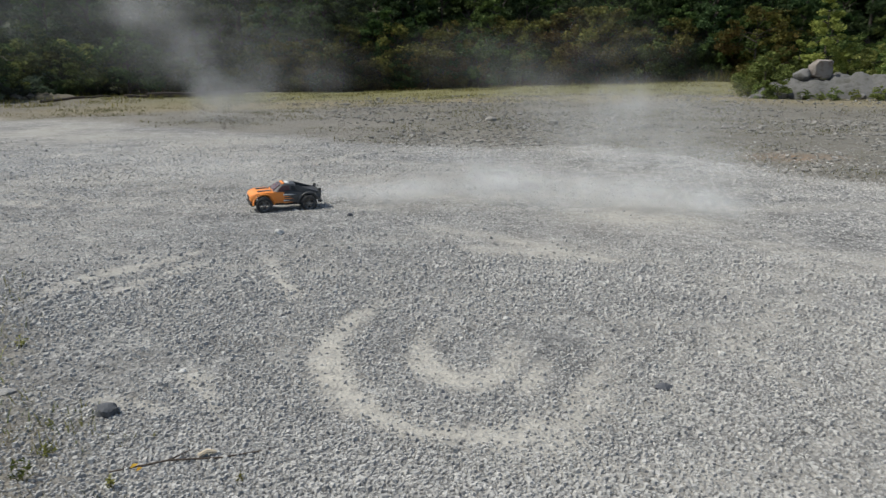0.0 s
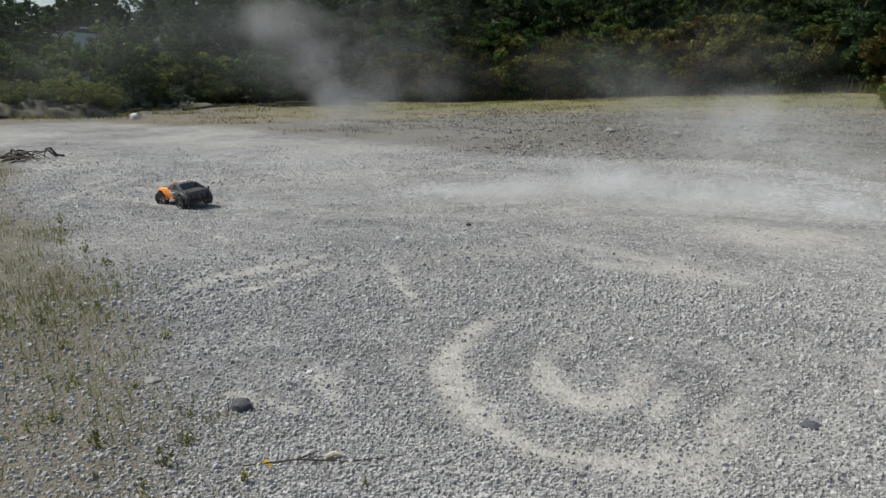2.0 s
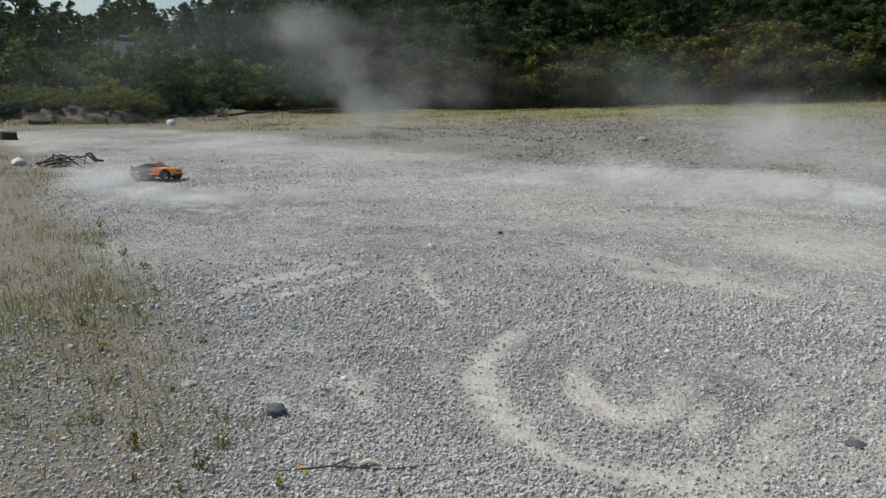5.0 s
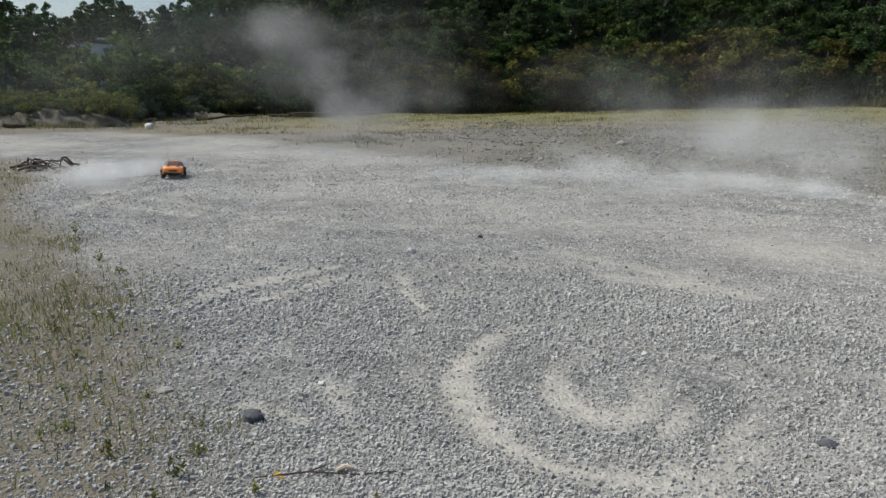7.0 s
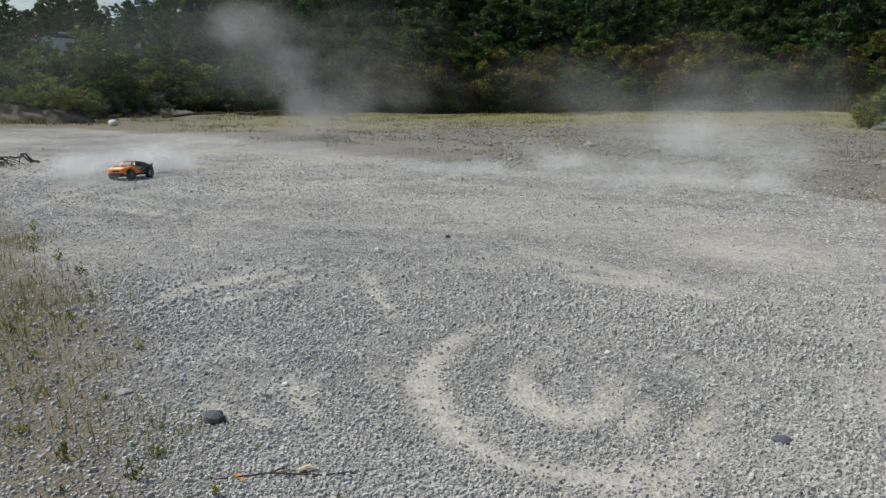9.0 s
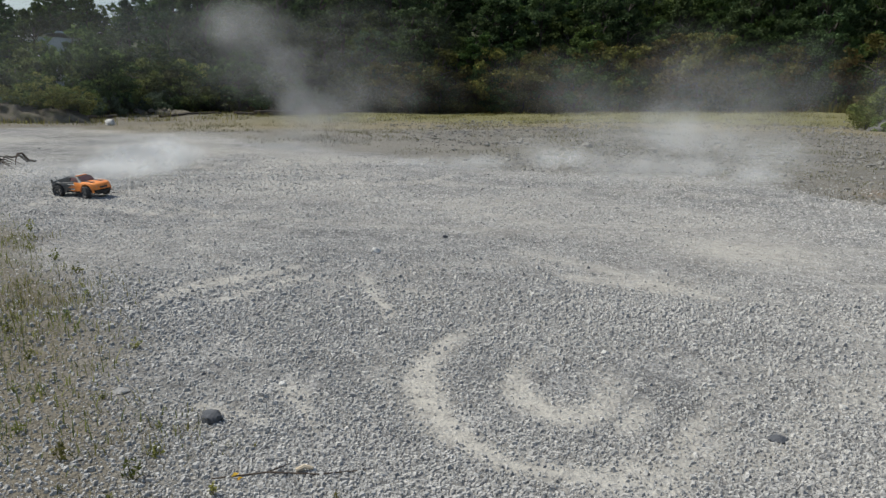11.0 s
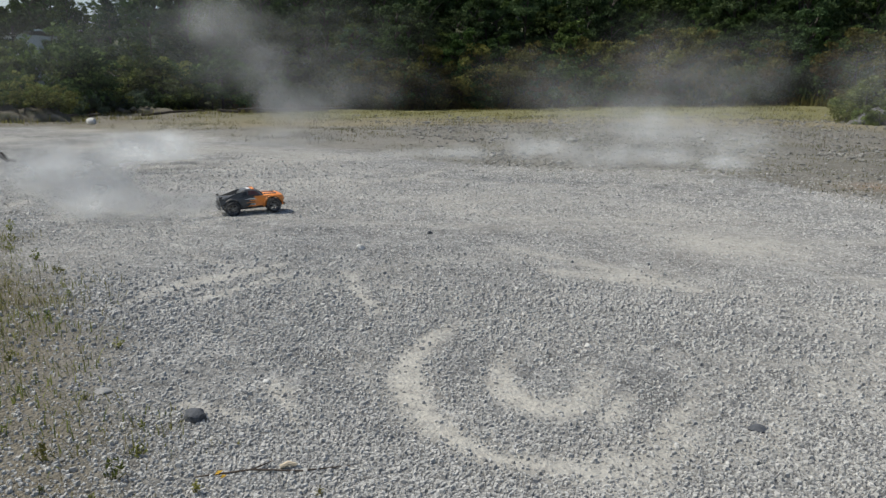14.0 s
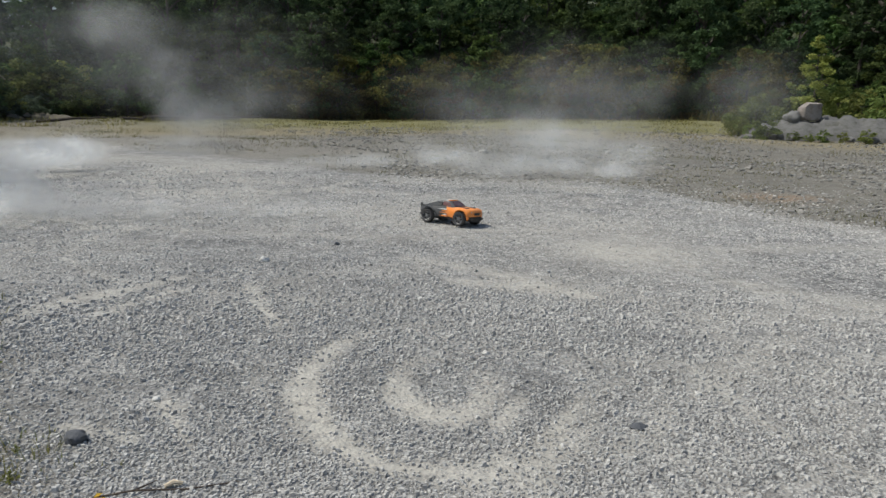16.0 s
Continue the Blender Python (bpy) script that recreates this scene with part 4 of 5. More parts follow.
build_log(-24.5, 60, -16, 69, 0.13, 0.0, "long dark felled log lying at the field's edge")
build_log(-23.0, 61, -14.5, 71, 0.11, 0.22, "long dark felled log on top of another")
build_log(-30.0, 52, -25.5, 59, 0.09, 0.0, "thin dark felled log lying on dry grass")
build_log(-42.8, 38.5, -39.8, 43.0, 0.1, 0.0, "bleached branch lying before the earth bank")
build_log(-36.0, 46, -33.0, 51.0, 0.13, 0.0, "bleached log lying at the field's edge")


def build_house():
    house = tagged(new("house"), "white rendered house with a pale low roof among trees", "house")
    bm = bmesh.new()
    box(bm, -2.7, 2.7, -2.5, 2.5, -4.5, 2.75)
    part("wall", bm, HOUSE_WHITE, house, smooth=False)
    bm = bmesh.new()
    loft(bm, [[(x, -3.0, 2.7), (x, 0, 3.3), (x, 3.0, 2.7), (x, 3.0, 2.9), (x, 0, 3.5), (x, -3.0, 2.9)] for x in (-3.2, 3.2)])
    part("roof", bm, HOUSE_ROOF, house, "pale sheet roof", smooth=False)
    for x, z in ((-1.7, 0.9), (0.0, 0.9), (1.8, 0.9), (-1.7, -1.2), (1.8, -1.2)):
        bm = bmesh.new()
        box(bm, x - 0.55, x + 0.55, -2.54, -2.4, z, z + 1.3)
        w = part("window", bm, HOUSE_WHITE, house, smooth=False)
        bm = bmesh.new()
        box(bm, x - 0.46, x + 0.46, -2.57, -2.5, z + 0.08, z + 1.22)
        part("pane", bm, GLASS_DARK, w, smooth=False)
    return house


house = build_house()
house.matrix_basis = on_ground(-36.8, 75, 2.2, -33) @ Matrix.Diagonal((0.72, 0.72, 0.72, 1))

# ================= stones that stand out =================
place_rock("rock", -1.555, 2.87, 0.115, 51, DARK_ROCK, "dark grey angular stone on the gravel", detail=3)
place_rock("rock", -1.62, 6.55, 0.095, 52, PALE_ROCK, "pale rounded stone on the gravel", flat=0.8, detail=3)
place_rock("rock", -1.04, 7.5, 0.07, 53, DARK_ROCK, "small dark stone on the gravel")
place_rock("rock", 1.09, 3.12, 0.09, 54, DARK_ROCK, "small dark flat stone on the gravel", flat=0.4)
place_rock("rock", 0.41, 4.16, 0.05, 55, PALE_ROCK, "small pale stone on the gravel")
place_rock("rock", 1.56, 3.55, 0.045, 56, PALE_ROCK, "small pale stone on the gravel")
place_rock("rock", -1.37, 3.32, 0.045, 57, PALE_ROCK, "small pale stone on the gravel")
place_rock("rock", -20.8, 31.4, 0.55, 58, PALE_ROCK, "lone white rock on the dry grass", flat=0.8)
place_rock("rock", -12.3, 12.75, 0.34, 59, PALE_ROCK, "white rock beside dead branches on the verge", flat=0.7)
place_rock("rock", -11.75, 12.95, 0.25, 60, PALE_ROCK, "pale rock among dead branches on the verge", flat=0.5)
place_rock("rock", -2.16, 3.09, 0.09, 61, STONE, "flat grey stone on the verge", flat=0.4)


def build_stump():
    stump = tagged(new("stump"), "dark cut tree stump on the verge", "stump")
    bm = bmesh.new()
    tube(bm, [(0, 0, -0.1), (0, 0, 0.06), (0.02, 0, 0.27)], [0.34, 0.27, 0.25], 12)
    part("bole", bm, plain("stump_bark", (0.05, 0.04, 0.03), 0.95, wear=0.4), stump)
    stump.matrix_basis = pose(-19.7, 20.2, float(height(-19.7, 20.2)))


def build_branches(x, y, count, span, seed, label):
    rng = np.random.default_rng(seed)
    pile = tagged(new("brushwood"), label, "branches")
    for k in range(count):
        bm = bmesh.new()
        p = rng.normal(size=2) * span * 0.28
        a = rng.normal() * 0.7
        n = span * (0.25 + 0.35 * rng.random())
        z = 0.04 + 0.16 * rng.random()
        pts = [(p[0] + n * u * math.cos(a + 0.3 * u), p[1] + n * u * math.sin(a + 0.3 * u), 0.02 + z * (1 - u * u) + 0.03 * rng.normal()) for u in np.linspace(-1, 1, 6)]
        tube(bm, pts, [0.028, 0.026, 0.023, 0.018, 0.012, 0.005], 6)
        part("branch", bm, LOGWOOD if k % 3 else DEADWOOD, pile)
    pile.matrix_basis = pose(x, y, float(height(x, y)) - 0.01)


build_stump()
build_branches(-11.5, 13.1, 16, 0.9, 3, "pile of dead grey branches on the grassy verge")
bm = bmesh.new()
tube(bm, [(-0.32, 0, 0.008), (-0.1, 0.02, 0.014), (0.1, -0.01, 0.012), (0.3, 0.015, 0.006)], [0.003, 0.004, 0.0035, 0.002], 6)
tube(bm, [(-0.1, 0.02, 0.014), (-0.02, 0.07, 0.02)], [0.004, 0.002], 5)
twig = tagged(new("twig", finish(bm, "twig", LOGWOOD)), "thin dead twig lying on the gravel", "twig")
twig.matrix_basis = pose(-1.0, 2.455, float(height(-1.0, 2.455)), 0, 0, 15)
bm = bmesh.new()
tube(bm, [(-0.035, 0, 0.012), (0.0, 0.006, 0.02), (0.035, 0, 0.012)], [0.009, 0.011, 0.006], 7)
bark_bit = tagged(new("wood_chip", finish(bm, "wood_chip", plain("fresh_wood", (0.6, 0.5, 0.36), 0.8))), "pale split wood chip lying on the gravel", "wood chip")
bark_bit.matrix_basis = pose(-0.96, 2.49, float(height(-0.96, 2.49)) + 0.006, 0, 0, 25)
LEAF_YELLOW = plain("yellow_leaf", (0.75, 0.5, 0.06), 0.6)
for x, y, s in ((-1.22, 2.40, 0.018), (-1.19, 2.375, 0.013)):
    bm = bmesh.new()
    vs = [bm.verts.new(p) for p in ((-s, 0, 0.006), (0, s * 0.6, 0.014), (s, 0, 0.01), (0, -s * 0.6, 0.012), (0, 0, 0.003))]
    for k in range(4):
        bm.faces.new((vs[k], vs[(k + 1) % 4], vs[4]))
    leaf = tagged(new("fallen_leaf", finish(bm, "fallen_leaf", LEAF_YELLOW)), "small fallen yellow leaf on the gravel", "leaf", group="fallen leaves")
    leaf.matrix_basis = pose(x, y, float(height(x, y)) + 0.012, 0, 0, 50)


# ================= grass and weeds =================
def blades(name, x, y, tall, per, mat, seed, spread, label, thick=0.006, bend=0.5):
    """Tufts of bent, tapering blades, all one sward."""
    rng = np.random.default_rng(seed)
    n = len(x) * per
    bx, by = np.repeat(x, per) + rng.normal(size=n) * spread, np.repeat(y, per) + rng.normal(size=n) * spread
    h = np.repeat(tall, per) * (0.5 + 0.7 * rng.random(n))
    a = rng.random(n) * 2 * math.pi
    lean = bend * h * rng.random(n)
    w = thick * (0.7 + 0.6 * rng.random(n)) * np.repeat(tall / tall.mean(), per) ** 0.5
    z = height(bx, by) - 0.01
    px, py = -np.sin(a) * w, np.cos(a) * w
    dx, dy = np.cos(a) * lean, np.sin(a) * lean
    v = np.stack([
        np.stack([bx - px, by - py, z], -1), np.stack([bx + px, by + py, z], -1),
        np.stack([bx + dx * 0.35 + px * 0.8, by + dy * 0.35 + py * 0.8, z + h * 0.55], -1), np.stack([bx + dx * 0.35 - px * 0.8, by + dy * 0.35 - py * 0.8, z + h * 0.55], -1),
        np.stack([bx + dx, by + dy, z + h], -1)], 1).reshape(-1, 3)
    i = np.arange(n)[:, None] * 5
    faces = np.concatenate([i + [0, 1, 2], i + [0, 2, 3], i + [3, 2, 4]], 0)
    return tagged(new(name, fast_mesh(name, v, faces, mat)), label, "grass", kind="stuff")


def scatter(count, az0, az1, r0, r1, seed, keep, power=1.0):
    """Places in a sector, more of them near, thinned by keep(x, y)."""
    rng = np.random.default_rng(seed)
    az = np.radians(az0 + (az1 - az0) * rng.random(count))
    r = r0 * (r1 / r0) ** (rng.random(count) ** power)
    x, y = r * np.sin(az), r * np.cos(az)
    ok = rng.random(count) < keep(x, y)
    return x[ok], y[ok], rng


def verge_keep(x, y):
    return verge_mask(x, y) * np.clip(0.15 + 0.8 * wobble(x, y, 2.4, 9.0), 0.05, 1)


x, y, rng = scatter(3000, -50, -12, 1.9, 22, 71, verge_keep)
blades("dry_grass", x, y, 0.015 + 0.04 * rng.random(len(x)) + 0.005 * np.hypot(x, y), 9, DRY, 72, 0.06, "dry straw-coloured grass tufts on the gravelly verge", 0.0022, 1.3)
x, y, rng = scatter(2400, -50, -12, 1.9, 22, 73, verge_keep)
blades("green_grass", x, y, 0.02 + 0.04 * rng.random(len(x)) + 0.005 * np.hypot(x, y), 9, GREEN_GRASS, 74, 0.05, "sparse dull green grass tufts on the gravelly verge", 0.0026, 1.2)

x, y, rng = scatter(3600, -50, -26, 3.0, 22, 171, lambda x, y: verge_mask(x, y) * smooth_step(3.0, 7.5, np.hypot(x, y)) * np.clip(0.25 + 0.9 * wobble(x, y, 0.9, 9.0), 0.08, 1), 0.75)
blades("verge_grass", x, y, 0.03 + 0.06 * rng.random(len(x)), 8, DRY, 172, 0.09, "dense dry brown grass along the verge", 0.003, 1.1)
x, y, rng = scatter(2600, -50, -26, 3.0, 22, 173, lambda x, y: verge_mask(x, y) * np.clip(0.2 + 0.9 * wobble(x, y, 0.9, 3.0), 0.03, 1), 0.75)
blades("verge_grass", x, y, 0.03 + 0.06 * rng.random(len(x)), 8, GREEN_GRASS, 174, 0.08, "dull green grass among the dry verge grass", 0.003, 1.0)


def field_keep(x, y):
    return field_mask(x, y) * np.clip(0.3 + 0.9 * wobble(x, y, 0.7, 6.0), 0.05, 1) * (np.hypot(x, y) < treeline(np.degrees(np.arctan2(x, y))) - 1)


x, y, rng = scatter(15000, -46, 38, 11, 80, 75, field_keep, 0.7)
r = np.hypot(x, y)
blades("field_grass", x, y, (0.06 + 0.12 * rng.random(len(x))) * np.clip(r / 40, 0.45, 1.3), 7, DRY, 76, 0.25, "dry grass scattered over the rough stony field", 0.009, 1.0)
x, y, rng = scatter(6500, -46, 36, 24, 80, 77, lambda x, y: field_keep(x, y) * smooth_step(0.55, 0.85, np.hypot(x, y) / treeline(np.degrees(np.arctan2(x, y)))), 0.5)
blades("field_grass", x, y, 0.15 + 0.25 * rng.random(len(x)), 8, GREEN_GRASS, 78, 0.4, "taller yellow-green grass along the wood's edge", 0.016, 0.8)
x, y, rng = scatter(5200, -24, 36, 66, 84, 177, lambda x, y: np.clip(1 - np.abs(np.hypot(x, y) - treeline(np.degrees(np.arctan2(x, y))) + 2.2) / 2.4, 0, 1) * np.clip(0.6 + 0.6 * wobble(x, y, 0.5, 4.0), 0.1, 1))
blades("edge_weeds", x, y, 0.5 + 0.9 * rng.random(len(x)), 7, LEAF_OLIVE, 178, 0.35, "tall olive weeds along the foot of the woods", 0.03, 0.7)
x, y, rng = scatter(70, -20, 34, 22, 45, 79, field_mask)
blades("dead_weeds", x, y, 0.22 + 0.3 * rng.random(len(x)), 4, DEADWOOD, 80, 0.06, "thin brown dead weed stalks in the stony field", 0.008, 0.3)


def build_weed(x, y, size, seed):
    rng = np.random.default_rng(seed)
    n = 26
    a, u = rng.random(n) * 2 * math.pi, rng.random(n)
    c = np.stack([np.cos(a) * size * 0.45 * u, np.sin(a) * size * 0.45 * u, size * (0.15 + 0.8 * rng.random(n) * (1 - 0.6 * u))], -1)
    weed = tagged(new("weed"), "small green leafy weed growing in gravel", "weed", group="weeds on the verge")
    bm = bmesh.new()
    for k in range(4):
        tube(bm, [(0, 0, -0.01), tuple(c[k] * 0.6), tuple(c[k])], [0.003, 0.002, 0.001], 5)
    part("stem", bm, GREEN_GRASS, weed)
    part("foliage", leaves_mesh("foliage", c, size * 0.16 * (0.7 + 0.6 * rng.random(n)), LEAF_FRESH if seed % 3 == 0 else GREEN_GRASS, rng), None, weed)
    weed.matrix_basis = pose(x, y, float(height(x, y)))


for k, (x, y, s) in enumerate(((-2.0, 2.42, 0.12), (-1.62, 2.33, 0.15), (-1.25, 2.27, 0.1), (-0.78, 2.33, 0.06), (-2.35, 2.6, 0.08), (-2.7, 3.0, 0.09), (-2.45, 3.7, 0.1), (-3.2, 4.1, 0.1), (-2.2, 3.0, 0.07), (-3.9, 5.2, 0.13), (-4.4, 5.6, 0.16), (-5.2, 6.3, 0.14), (-1.75, 2.75, 0.06), (-3.4, 4.6, 0.09), (-5.6, 6.8, 0.18), (-4.9, 5.9, 0.12))):
    build_weed(x, y, s * 0.8, 200 + k)
x, y, rng = scatter(150, -42, -24, 2.3, 12, 81, verge_keep)
for k in range(0, min(44, len(x))):
    build_weed(float(x[k]), float(y[k]), 0.035 + 0.05 * float(rng.random()), 300 + k)


# ================= dust in the air =================
def veil(size, tall, deep, seed, sheets=4):
    """Soft veils of dust: curved sheets, thinning to nothing at their rims."""
    rng = np.random.default_rng(seed)
    verts, faces, uvs = [], [], []
    n = 9
    for k in range(sheets):
        c = rng.normal(size=3) * [0.22 * size, 0.25 * deep, 0.12 * tall]
        w, h = size * (0.55 + 0.3 * rng.random()), 1.3 * tall * (0.55 + 0.35 * rng.random())
        turn = Matrix.Rotation(rng.normal() * 0.25, 3, "Z") @ Matrix.Rotation(-0.72 + rng.normal() * 0.1, 3, "X")
        bend = rng.normal() * 0.06
        start = len(verts)
        for i in range(n):
            for j in range(n):
                u, v = 2 * i / (n - 1) - 1, 2 * j / (n - 1) - 1
                p = turn @ Vector((u * w, bend * size * (u * u + 0.5 * v * v) + 0.02 * size * math.sin(3 * u + seed + k), v * h))
                verts.append(tuple(p + Vector(c)))
                uvs.append((u, v))
        faces += [(start + i * n + j, start + (i + 1) * n + j, start + (i + 1) * n + j + 1, start + i * n + j + 1) for i in range(n - 1) for j in range(n - 1)]
    return verts, faces, uvs


def build_puff(size, tall, deep, seed, mat, label, sheets=3):
    verts, faces, uvs = veil(size, tall, deep, seed, sheets)
    me = mesh_of("dust_cloud", verts, faces, mat, True)
    layer = me.uv_layers.new(name="UVMap")
    for loop in me.loops:
        layer.data[loop.index].uv = uvs[loop.vertex_index]
    ob = new("dust_cloud", me)
    return tagged(ob, label, "dust cloud", group="dust raised by the truck")


def sky_place(az, el, r):
    a, e = radians(az), radians(el)
    return (r * math.sin(a), r * math.cos(a), 1.5 + r * math.tan(e))


PUFFS = []  # thing, rows of seconds and place


def drifting(size, tall, deep, seed, mat, label, rows, sheets=3):
    PUFFS.append((build_puff(size, tall, deep, seed, mat, label, sheets), rows))


# tall thin columns that hang before the woods, leaning as they rise
for az, el, r, size, tall, mat, d in (
    (-17.6, -0.9, 26, 2.2, 1.9, DUST_COLUMN, -1.5), (-16.3, -1.6, 25, 2.2, 1.3, DUST_COLUMN, -1.5), (-18.6, -1.2, 25.5, 1.6, 1.5, DUST_COLUMN, -2.0), (-19.0, 1.6, 27, 2.0, 2.4, DUST_COLUMN, -1.5), (-21.5, 4.6, 28, 2.6, 2.8, DUST_COLUMN, -2), (-25.0, 5.5, 29, 3.2, 3.2, DUST_HAZE, -2), (-14.0, 0.2, 27, 2.2, 1.6, DUST_HAZE, -1), (-29, 4.5, 30, 3.6, 3.2, DUST_HAZE, -2), (-23.0, 1.5, 27, 2.4, 2.4, DUST_HAZE, -2),
    (15.5, -1.6, 22, 2.6, 1.8, DUST_COLUMN, -6), (20.0, -2.0, 21, 2.4, 1.7, DUST_HAZE, -7), (11.0, -0.6, 24, 3.0, 2.2, DUST_HAZE, -5), (6.0, 0.0, 26, 3.2, 2.0, DUST_HAZE, -4), (-9.0, 0.0, 27, 2.4, 1.6, DUST_HAZE, -3), (12.5, -3.0, 16, 2.6, 1.5, DUST_HAZE, -5), (18.5, -3.2, 15, 2.8, 1.5, DUST_HAZE, -5),
):
    drifting(size, tall, 1.6, int(100 + az * 3), mat, "thin pale dust hanging before the woods", [(0.0, sky_place(az, el, r)), (8.0, sky_place(az + 0.5 * d, el + 0.3, r)), (16.0, sky_place(az + d, el + 0.4, r))], 3)
# dust that the wind lifts from the field in front of the woods
for az, d, size, seed in ((19, -9, 3.6, 61), (25, -8, 4.0, 62), (30, -8, 3.6, 63)):
    drifting(size, 2.6, 1.6, seed, DUST_HAZE, "thin pale dust rising before the woods", [(0.0, sky_place(az, -9, 24)), (3.5, sky_place(az + 0.2 * d, -6, 24)), (8.0, sky_place(az + 0.5 * d, -0.5, 24)), (12.0, sky_place(az + 0.75 * d, 1.6, 24)), (16.0, sky_place(az + d, 2.0, 24))], 3)
# broad haze of fine dust over the far field
for az, el, r, size, tall, mat in ((-42, 2.5, 40, 10, 5, DUST_FAINT), (-31, 3.0, 42, 11, 5, DUST_FAINT), (-20, 3.0, 44, 11, 6, DUST_HAZE), (-9, 2.5, 44, 10, 5, DUST_FAINT), (4, 2.0, 44, 11, 4, DUST_FAINT), (15, 1.5, 42, 9, 4, DUST_FAINT), (-36, 4.0, 34, 9, 5, DUST_FAINT), (-25, 4.5, 34, 8, 5, DUST_HAZE)):
    drifting(size, tall, 1.5, int(700 + az), mat, "faint haze of dust over the field", [(0.0, sky_place(az, el, r)), (16.0, sky_place(az - 1.5, el, r))], 2)
# the trail of the run before the clip starts; it drifts away over the field and thins
for k, (x, y, z, size, tall, mat) in enumerate((
    (-0.9, 8.3, 0.16, 0.9, 0.26, DUST_THIN), (-0.2, 8.4, 0.2, 0.9, 0.32, DUST_MID), (0.5, 8.3, 0.24, 1.0, 0.38, DUST_MID), (1.1, 8.2, 0.26, 1.0, 0.42, DUST_MID), (1.8, 8.0, 0.26, 1.0, 0.42, DUST_MID), (2.4, 7.7, 0.22, 1.0, 0.36, DUST_MID), (3.0, 7.5, 0.18, 0.9, 0.28, DUST_MID),
    (1.5, 7.9, 0.14, 2.0, 0.3, DUST_THIN), (-1.35, 8.15, 0.12, 0.55, 0.18, DUST_MID), (-0.6, 8.2, 0.16, 0.8, 0.24, DUST_MID), (2.6, 9.6, 0.6, 1.8, 0.7, DUST_THIN), (0.5, 9.4, 0.4, 1.6, 0.5, DUST_THIN), (3.6, 8.6, 0.4, 1.5, 0.6, DUST_THIN), (-3.4, 9.4, 0.3, 2.0, 0.4, DUST_THIN), (-5.2, 9.6, 0.3, 2.2, 0.45, DUST_THIN),
)):
    drifting(size, tall, 0.6, 40 + k, mat, "pale dust hanging over the truck's track", [(0.0, (x, y, z)), (3.5, (1.15 * x - 0.3, y + 1.0, z + 0.12)), (7.0, (1.25 * x - 0.5, y + 2.4, z + 0.22)), (12.5, (1.35 * x - 0.6, y + 4.2, z + 0.3)), (16.0, (1.4 * x - 0.8, y + 5.2, z + 0.32))], 4)


# dust kicked up where the truck slides; each cloud rises from the ground as the truck passes, and the wind carries it off
def kicked(t, size, tall, mat, seed, back, side, sheets=4):
    x, y, head = truck_at(t)[:3]
    a = radians(head)
    x, y = x - back * math.cos(a) - side * math.sin(a), y - back * math.sin(a) + side * math.cos(a) + 0.15
    low = -1.0 - tall
    rows = [(0.0, (x, y, low)), (max(0.1, t - 0.15), (x, y, low)), (t + 0.2, (x, y, tall * 0.3))]
    for dt, dx, dy, up in ((1.5, -0.05, 0.35, 0.55), (3.5, -0.15, 1.0, 0.75), (6.0, -0.25, 1.9, 0.9 if t > 8 else 0.2), (8.5, -0.3, 2.4, 1.0 if t > 8 else -1.2), (16.0, -0.4, 3.2, 1.0 if t > 8 else -1.6)):
        rows.append((t + dt, (x + dx, y + dy, tall * up)))
    last = [r for r in rows if r[0] < 15.9]
    nxt = rows[len(last)] if len(last) < len(rows) else rows[-1]
    k = (16.0 - last[-1][0]) / max(0.1, nxt[0] - last[-1][0])
    last.append((16.0, tuple(p + (q - p) * min(1.0, k) for p, q in zip(last[-1][1], nxt[1]))))
    drifting(size, tall, 0.5, seed, mat, "pale dust thrown up behind the sliding truck", last, sheets)


rng = np.random.default_rng(5)
for k in range(46):
    t = 0.15 + 0.34 * k
    force = float(np.interp(t, [0, 2.2, 2.6, 3.7, 4.2, 5.8, 6.6, 7.3, 7.8, 9, 12.2, 13.4, 14.2, 15.8], [0.3, 0.25, 0.4, 0.45, 0.85, 0.85, 0.6, 0.6, 0.95, 1, 1, 0.75, 0.35, 0.3]))
    mat = DUST_THICK if force > 0.8 else DUST_MID if force > 0.5 else DUST_THIN
    kicked(t, (0.45 + 0.5 * force) * (1.2 if t > 7.5 else 1.0), (0.14 + 0.24 * force) * (1.25 if t > 7.5 else 1.0), mat, 500 + k, 0.45 + 0.5 * rng.random(), 0.5 * rng.normal() * force)
# low spray thrown towards the near side while the truck turns
for k, (t, x, y, size, tall) in enumerate(((2.45, -5.1, 8.0, 0.7, 0.12), (2.8, -5.5, 8.1, 0.8, 0.15), (3.0, -5.75, 8.2, 0.85, 0.17), (3.2, -6.0, 8.3, 0.85, 0.18), (3.35, -6.3, 8.45, 0.8, 0.2), (3.45, -5.7, 8.2, 0.9, 0.14), (3.6, -6.6, 8.6, 0.8, 0.2))):
    rows = [(0.0, (x, y, -1.2)), (t - 0.25, (x, y, -1.2)), (t + 0.1, (x + 0.1, y - 0.05, 0.07)), (t + 2.0, (x + 0.2, y + 0.3, 0.12)), (t + 5.0, (x + 0.1, y + 1.4, -0.4)), (16.0, (x, y + 1.6, -0.5))]
    drifting(size, tall, 0.25, 560 + k, DUST_THICK, "pale dust sprayed sideways by the turning truck", rows, 3)


